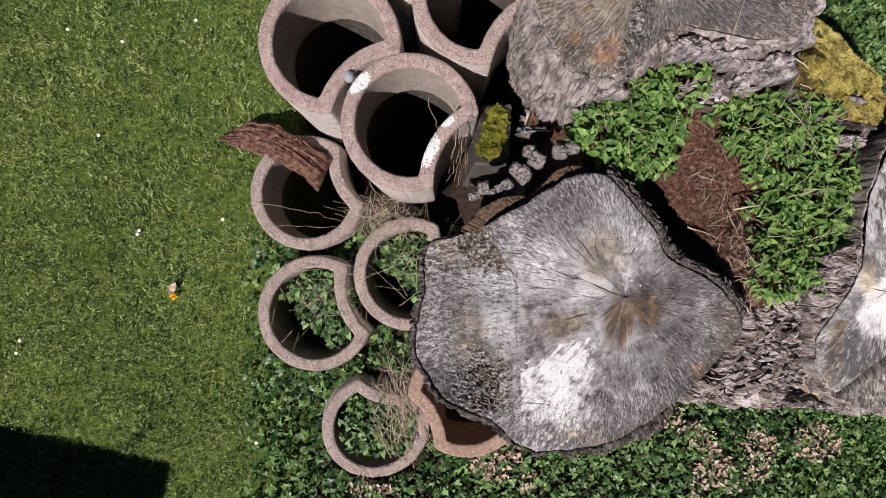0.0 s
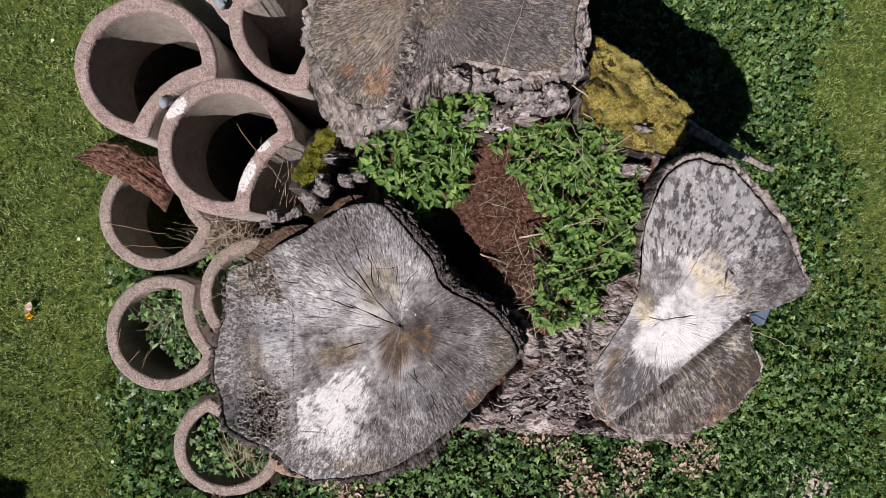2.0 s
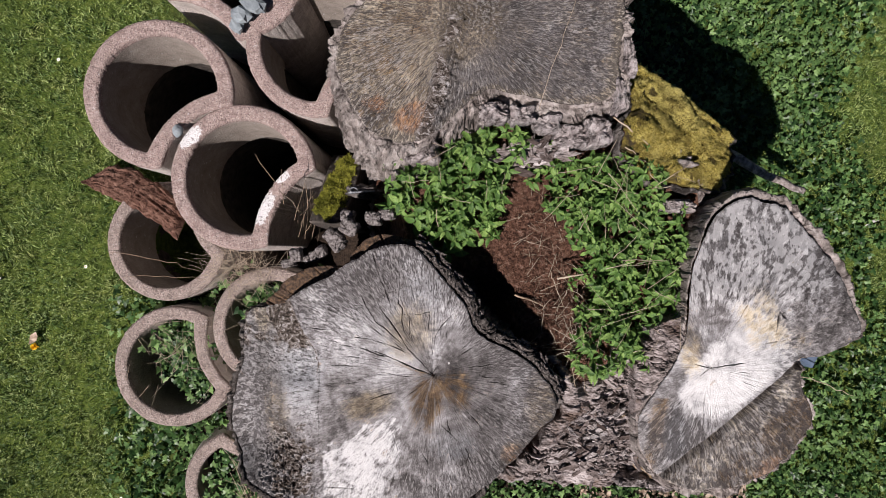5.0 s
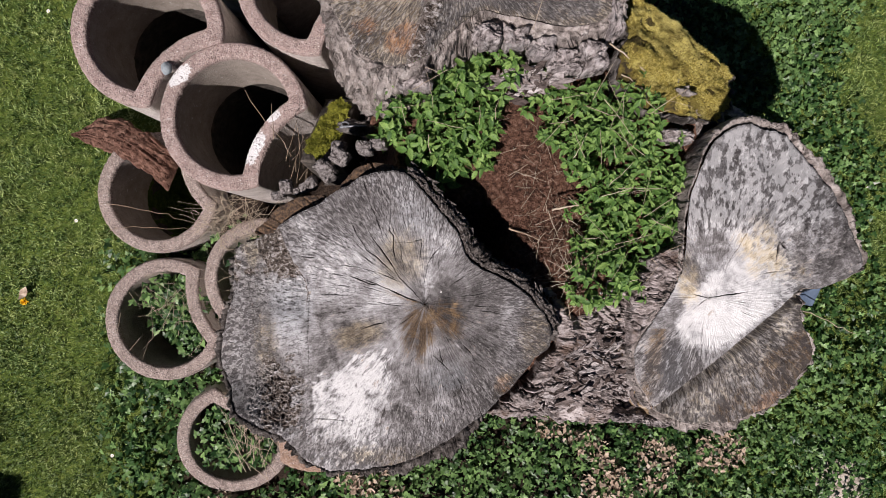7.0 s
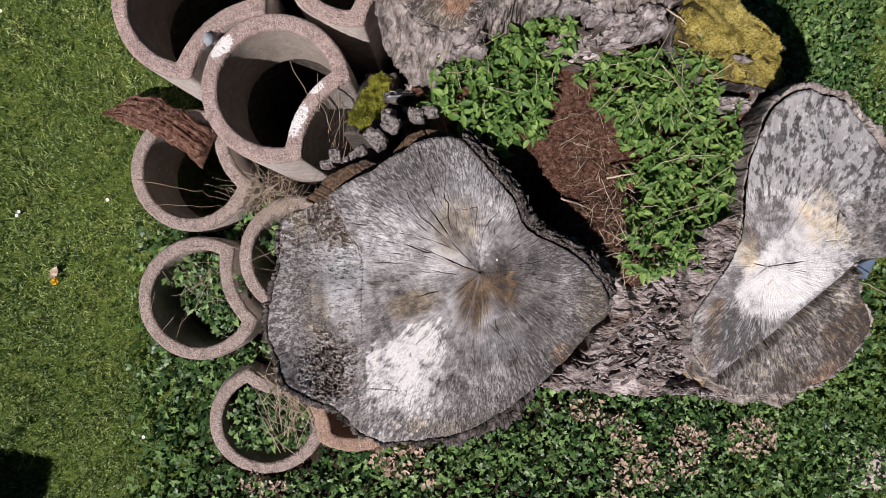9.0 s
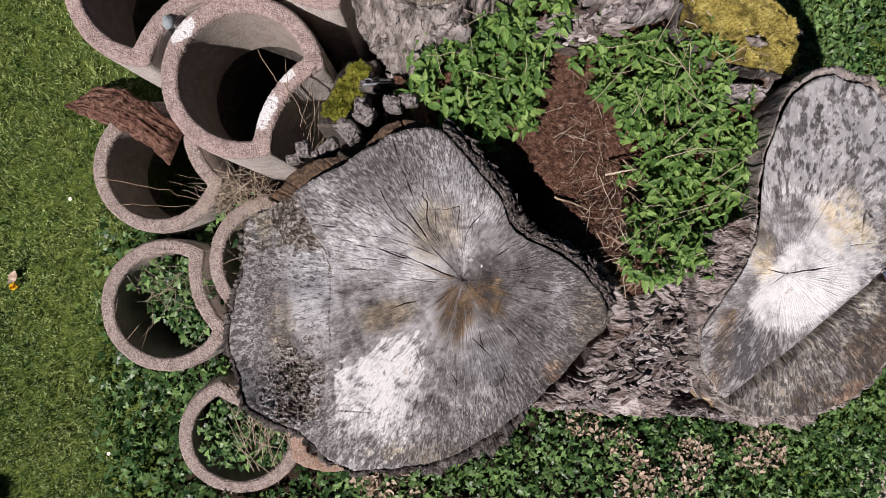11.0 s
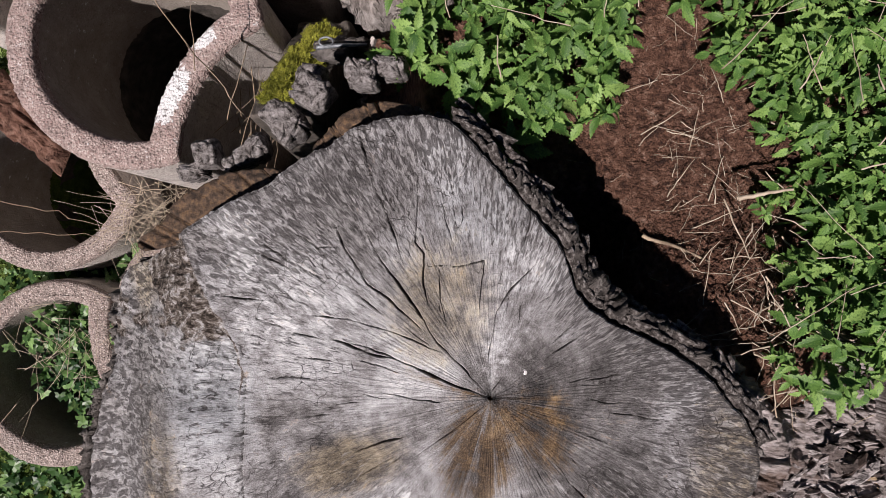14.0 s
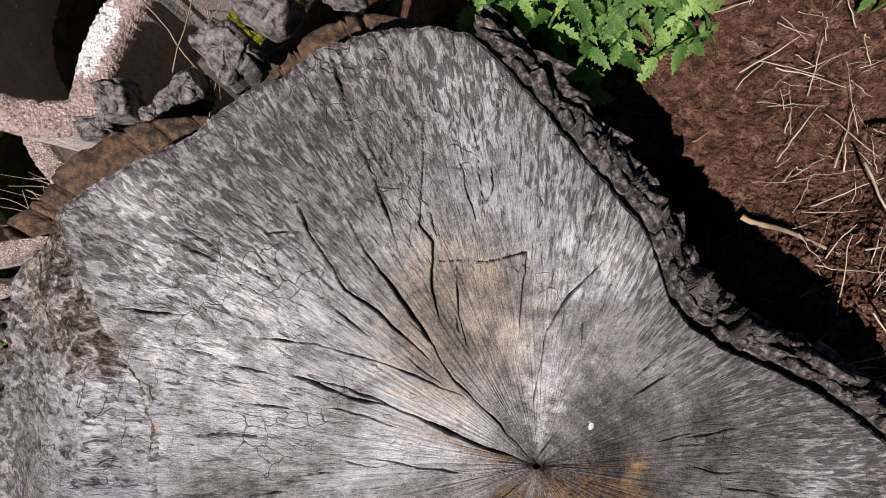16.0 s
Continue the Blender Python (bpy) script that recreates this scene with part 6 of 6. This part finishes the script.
twig((1.07, 0.145, 1.16), (1.16, 0.160, 1.17), 0.0045, "bleached flat splinter beside the nettles", STRAW, 0.0006, 9)
twig((1.93, -0.20, 1.13), (2.20, -0.30, 1.02), 0.0022, "pale dry stalk sticking out of the split stump", STRAW, 0.004, 10)
branch = tagged(new("branch", tubes("branch", [(stalk((1.75, 0.98, 0.05), (2.84, 0.60, -0.42), 0.012, 14, np.random.default_rng(4)), 0.042)], BARK)), "weathered grey fallen branch leaning behind the stumps", "branch")


# ---- loose things ----
# bark slab on the low ring
n, m = 120, 40
u, w = np.meshgrid(np.linspace(0, 1, n), np.linspace(-1, 1, m))
half = 0.085 * smooth01(u / 0.35 + 0.12) * (1 + 0.12 * vnoise(u * 9, np.sign(w) * 3, 2.0, 3)) + 0.02 * vnoise(u * 16, np.sign(w) * 5, 4.0, 4) * smooth01(u / 0.3)
cx, cy = -1.225 + 0.62 * u, 0.60 + 0.06 * np.sin(2.4 * u) - 0.26 * u**1.6
cz = 0.035 + 0.215 * smooth01(u * 1.15) + 0.03 * np.sin(pi * u)
x, y = cx + w * half * 0.38, cy + w * half * 0.92
top = cz + 0.035 * (1 - w**2) + 0.022 * vnoise((u * 6 + w), w * 9 + u * 4, 1.0, 4, 0.65) + 0.008 * vnoise(u * 50, w * 40, 2.0, 3)
edge = smooth01((1 - np.abs(w)) / 0.06) * smooth01(u / 0.02) * smooth01((1 - u) / 0.02)
low_ = cz - 0.012
v = np.concatenate([np.stack([x, y, low_ + (top - low_) * edge], -1).reshape(-1, 3), np.stack([x, y, low_ - 0.012 * edge], -1).reshape(-1, 3)])
f = grid_faces(m, n, False)
tagged(new("bark_slab", mesh_of("bark_slab", v, np.concatenate([f, f[:, ::-1] + n * m]), BARK_RED)), "furrowed red-brown slab of bark lying on a low ring", "bark")

for c, size, sd, turn in (((-0.085, 1.225, 0.845), (0.095, 0.055, 0.05), 1, -30), ((-0.135, 1.185, 0.845), (0.075, 0.055, 0.05), 2, -10), ((-0.152, 1.142, 0.832), (0.05, 0.065, 0.045), 3, 30)):
    me = lump("stone", (0, 0, 0), np.array(size) * 1.15, sd * 3.7, STONE, 7, 5, 0.75, 0.75)
    me.polygons.foreach_set("use_smooth", np.zeros(len(me.polygons), bool))
    ob = new("stone", me)
    ob.matrix_world = pose(*c, 0, 0, turn)
    tagged(ob, "pale blue-grey angular stone lying on a ring's rim", "stone", "stones on the ring")
tagged(new("stone", lump("stone", (-0.395, 0.725, 0.825), (0.04, 0.05, 0.035), 2.2, STONE, 20, 12, 0.4)), "small blue-grey stone wedged between two rings", "stone")
tagged(new("pebble", lump("pebble", (0.689, -0.128, 1.279), (0.009, 0.012, 0.006), 1.2, WHITE, 12, 8, 0.2)), "tiny white pebble on the sawn face", "pebble")

# dandelion
flower = tagged(new("dandelion"), "yellow dandelion flower open in the lawn", "flower")
petals = turns(rng.uniform(0, 2 * pi, 110), rng.uniform(-1.5, -0.2, 110), rng.normal(0, 0.1, 110), rng.uniform(0.015, 0.022, 110), np.tile((0, 0, 0.045), (110, 1)))
part("petals", scatter("petals", ((-0.12, 0, 0), (0.12, 0, 0), (0.13, 0.1, 0.95), (-0.13, 0.1, 0.95)), ((0, 1, 2), (0, 2, 3)), petals, YELLOW), flower)
part("stem", mesh_of("stem", *tube([(0, 0, 0), (0.002, 0, 0.02), (0, 0, 0.046)], 0.0025), GRASS), flower)
flower.location = (-1.465, -0.257, float(ground_z(-1.465, -0.257)))
leaf = tagged(new("dead_leaf", scatter("dead_leaf", DEAD, DEAD_F, turns(np.array([0.9]), np.array([0.2]), np.array([0.1]), np.array([0.05]), np.array([[0, 0, 0.0]])), LITTER)), "single brown dead leaf on the lawn", "leaf")
leaf.location = (-1.475, -0.215, 0.045)

# daisies
bloom = tagged(new("daisy"), "small white daisy in the grass", "flower", "daisies in the lawn")
ray_ = turns(np.linspace(0, 2 * pi, 15)[:-1], np.full(14, -1.35), np.zeros(14), np.full(14, 0.010), np.tile((0, 0, 0.036), (14, 1)))
part("petals", scatter("petals", ((-0.18, 0, 0), (0.18, 0, 0), (0.2, 0, 0.9), (-0.2, 0, 0.9)), ((0, 1, 2), (0, 2, 3)), ray_, WHITE), bloom)
part("eye", lump("eye", (0, 0, 0.037), (0.006, 0.006, 0.004), 1.0, YELLOW, 8, 6, 0.1), bloom)
for i, (px_, py_) in enumerate(((-2.33, -0.57), (-2.31, -0.50), (-1.66, 0.10), (-1.20, 0.16), (-1.75, 1.13), (-1.02, -1.06), (-1.67, 0.08), (-1.88, 0.62), (-2.05, 1.20), (-1.35, 1.25))):
    m = pose(px_, py_, float(ground_z(px_, py_)), 0, 0, 40 * i)
    if i:
        copy_thing(bloom, m)
    else:
        bloom.matrix_basis = m

# metal clasp on the bark
clasp = tagged(new("metal_clasp"), "small galvanised metal clasp lying on bark beside the moss", "clasp")
part("bar", tubes("bar", [(stalk((0.315, 0.462, 0.985), (0.415, 0.468, 0.985), 0.001, 6, np.random.default_rng(1)), 0.006)], METAL), clasp)
loop = [(0.335 + 0.014 * cos(q), 0.472 + 0.009 * sin(q), 0.990) for q in np.linspace(0, 2 * pi, 16)]
part("loop", tubes("loop", [(loop, 0.0028)], METAL), clasp)
part("rest", lump("rest", (0.365, 0.470, 0.93), (0.12, 0.05, 0.10), 6.0, BARK_DARK, 40, 24, 0.9), clasp, "dark bark under the clasp")

# wedge in the split of the pale stump; its blue-grey paints skylit shade on wood
bm = bmesh.new()
low3 = [bm.verts.new(p) for p in ((1.995, -0.190, 0.86), (2.085, -0.205, 0.86), (2.085, -0.125, 0.86))]
top3 = [bm.verts.new(p) for p in ((1.985, -0.155, 1.03), (2.070, -0.205, 0.98), (2.085, -0.122, 1.02))]
bm.faces.new(top3), bm.faces.new(low3[::-1])
for i in range(3):
    bm.faces.new((low3[i], low3[(i + 1) % 3], top3[(i + 1) % 3], top3[i]))
bmesh.ops.bevel(bm, geom=bm.edges[:], offset=0.003, segments=2, affect="EDGES")
me = bpy.data.meshes.new("slate_shard")
bm.to_mesh(me)
bm.free()
me.materials.append(BLUE_SHADE)
tagged(new("slate_shard", me), "blue-grey wedge standing in for shaded wood in the split of a stump", "stone")
tagged(new("bark_chip", lump("bark_chip", (1.505, 0.545, 1.148), (0.12, 0.035, 0.03), 8.0, BARK, 30, 14, 0.5)), "pale grey chip of bark lying on moss", "bark")
DOWN = mat_plain("feather_white", ((0.3, (0.30, 0.29, 0.27)), (0.7, (0.50, 0.49, 0.47))), 90, 0.8, 0.2)
u = np.linspace(0, 1, 14)
w = 0.008 * np.sin(pi * u**0.8) ** 0.8 + 0.001
mid = np.stack([3.425 + 0.095 * u, 0.40 + 0.035 * u + 0.012 * np.sin(3 * u), float(ground_z(3.47, 0.42)) + 0.045 + 0.012 * np.sin(pi * u)], -1)
side = np.array([-0.35, 0.94, 0.0])
rows = np.stack([mid - side * w[:, None], mid + (0, 0, 0.003), mid + side * w[:, None]], 1)
plume = mesh_of("feather", rows.reshape(-1, 3), grid_faces(14, 3, False), DOWN)
tagged(new("feather", plume), "white feather lying on the grass", "feather")
SAND = mat_plain("pale_sandy_soil", ((0.3, (0.16, 0.13, 0.10)), (0.55, (0.42, 0.37, 0.31)), (0.8, (0.58, 0.53, 0.46))), 16, 0.95, 0.8, 0.02)
tagged(new("soil_mound", lump("soil_mound", (3.29, -1.50, float(ground_z(3.29, -1.5)) + 0.02), (0.30, 0.24, 0.05), 5.0, SAND, 70, 34, 1.1)), "small mound of pale sandy soil in the grass", "soil")

# plain wall out of view, added to cast the shadow on the corner of the lawn
wall = new("wall_south", lump("wall_south", (0, 0, 0), (1, 1, 1), 1.0, WALL, 8, 4, 0.0))
bm = bmesh.new()
bmesh.ops.create_cube(bm, size=1.0, matrix=Matrix.Translation((0, 0, 1.15)) @ Matrix.Diagonal((2.6, 0.24, 2.4, 1)))
bmesh.ops.bevel(bm, geom=bm.edges[:], offset=0.02, segments=2, affect="EDGES")
bm.to_mesh(wall.data)
bm.free()
wall.location, wall.rotation_euler = (-3.67, -2.36, 0), (0, 0, radians(-13.5))
tagged(wall, "unseen plain wall added to cast a shadow on the lawn", "wall", kind="structure")
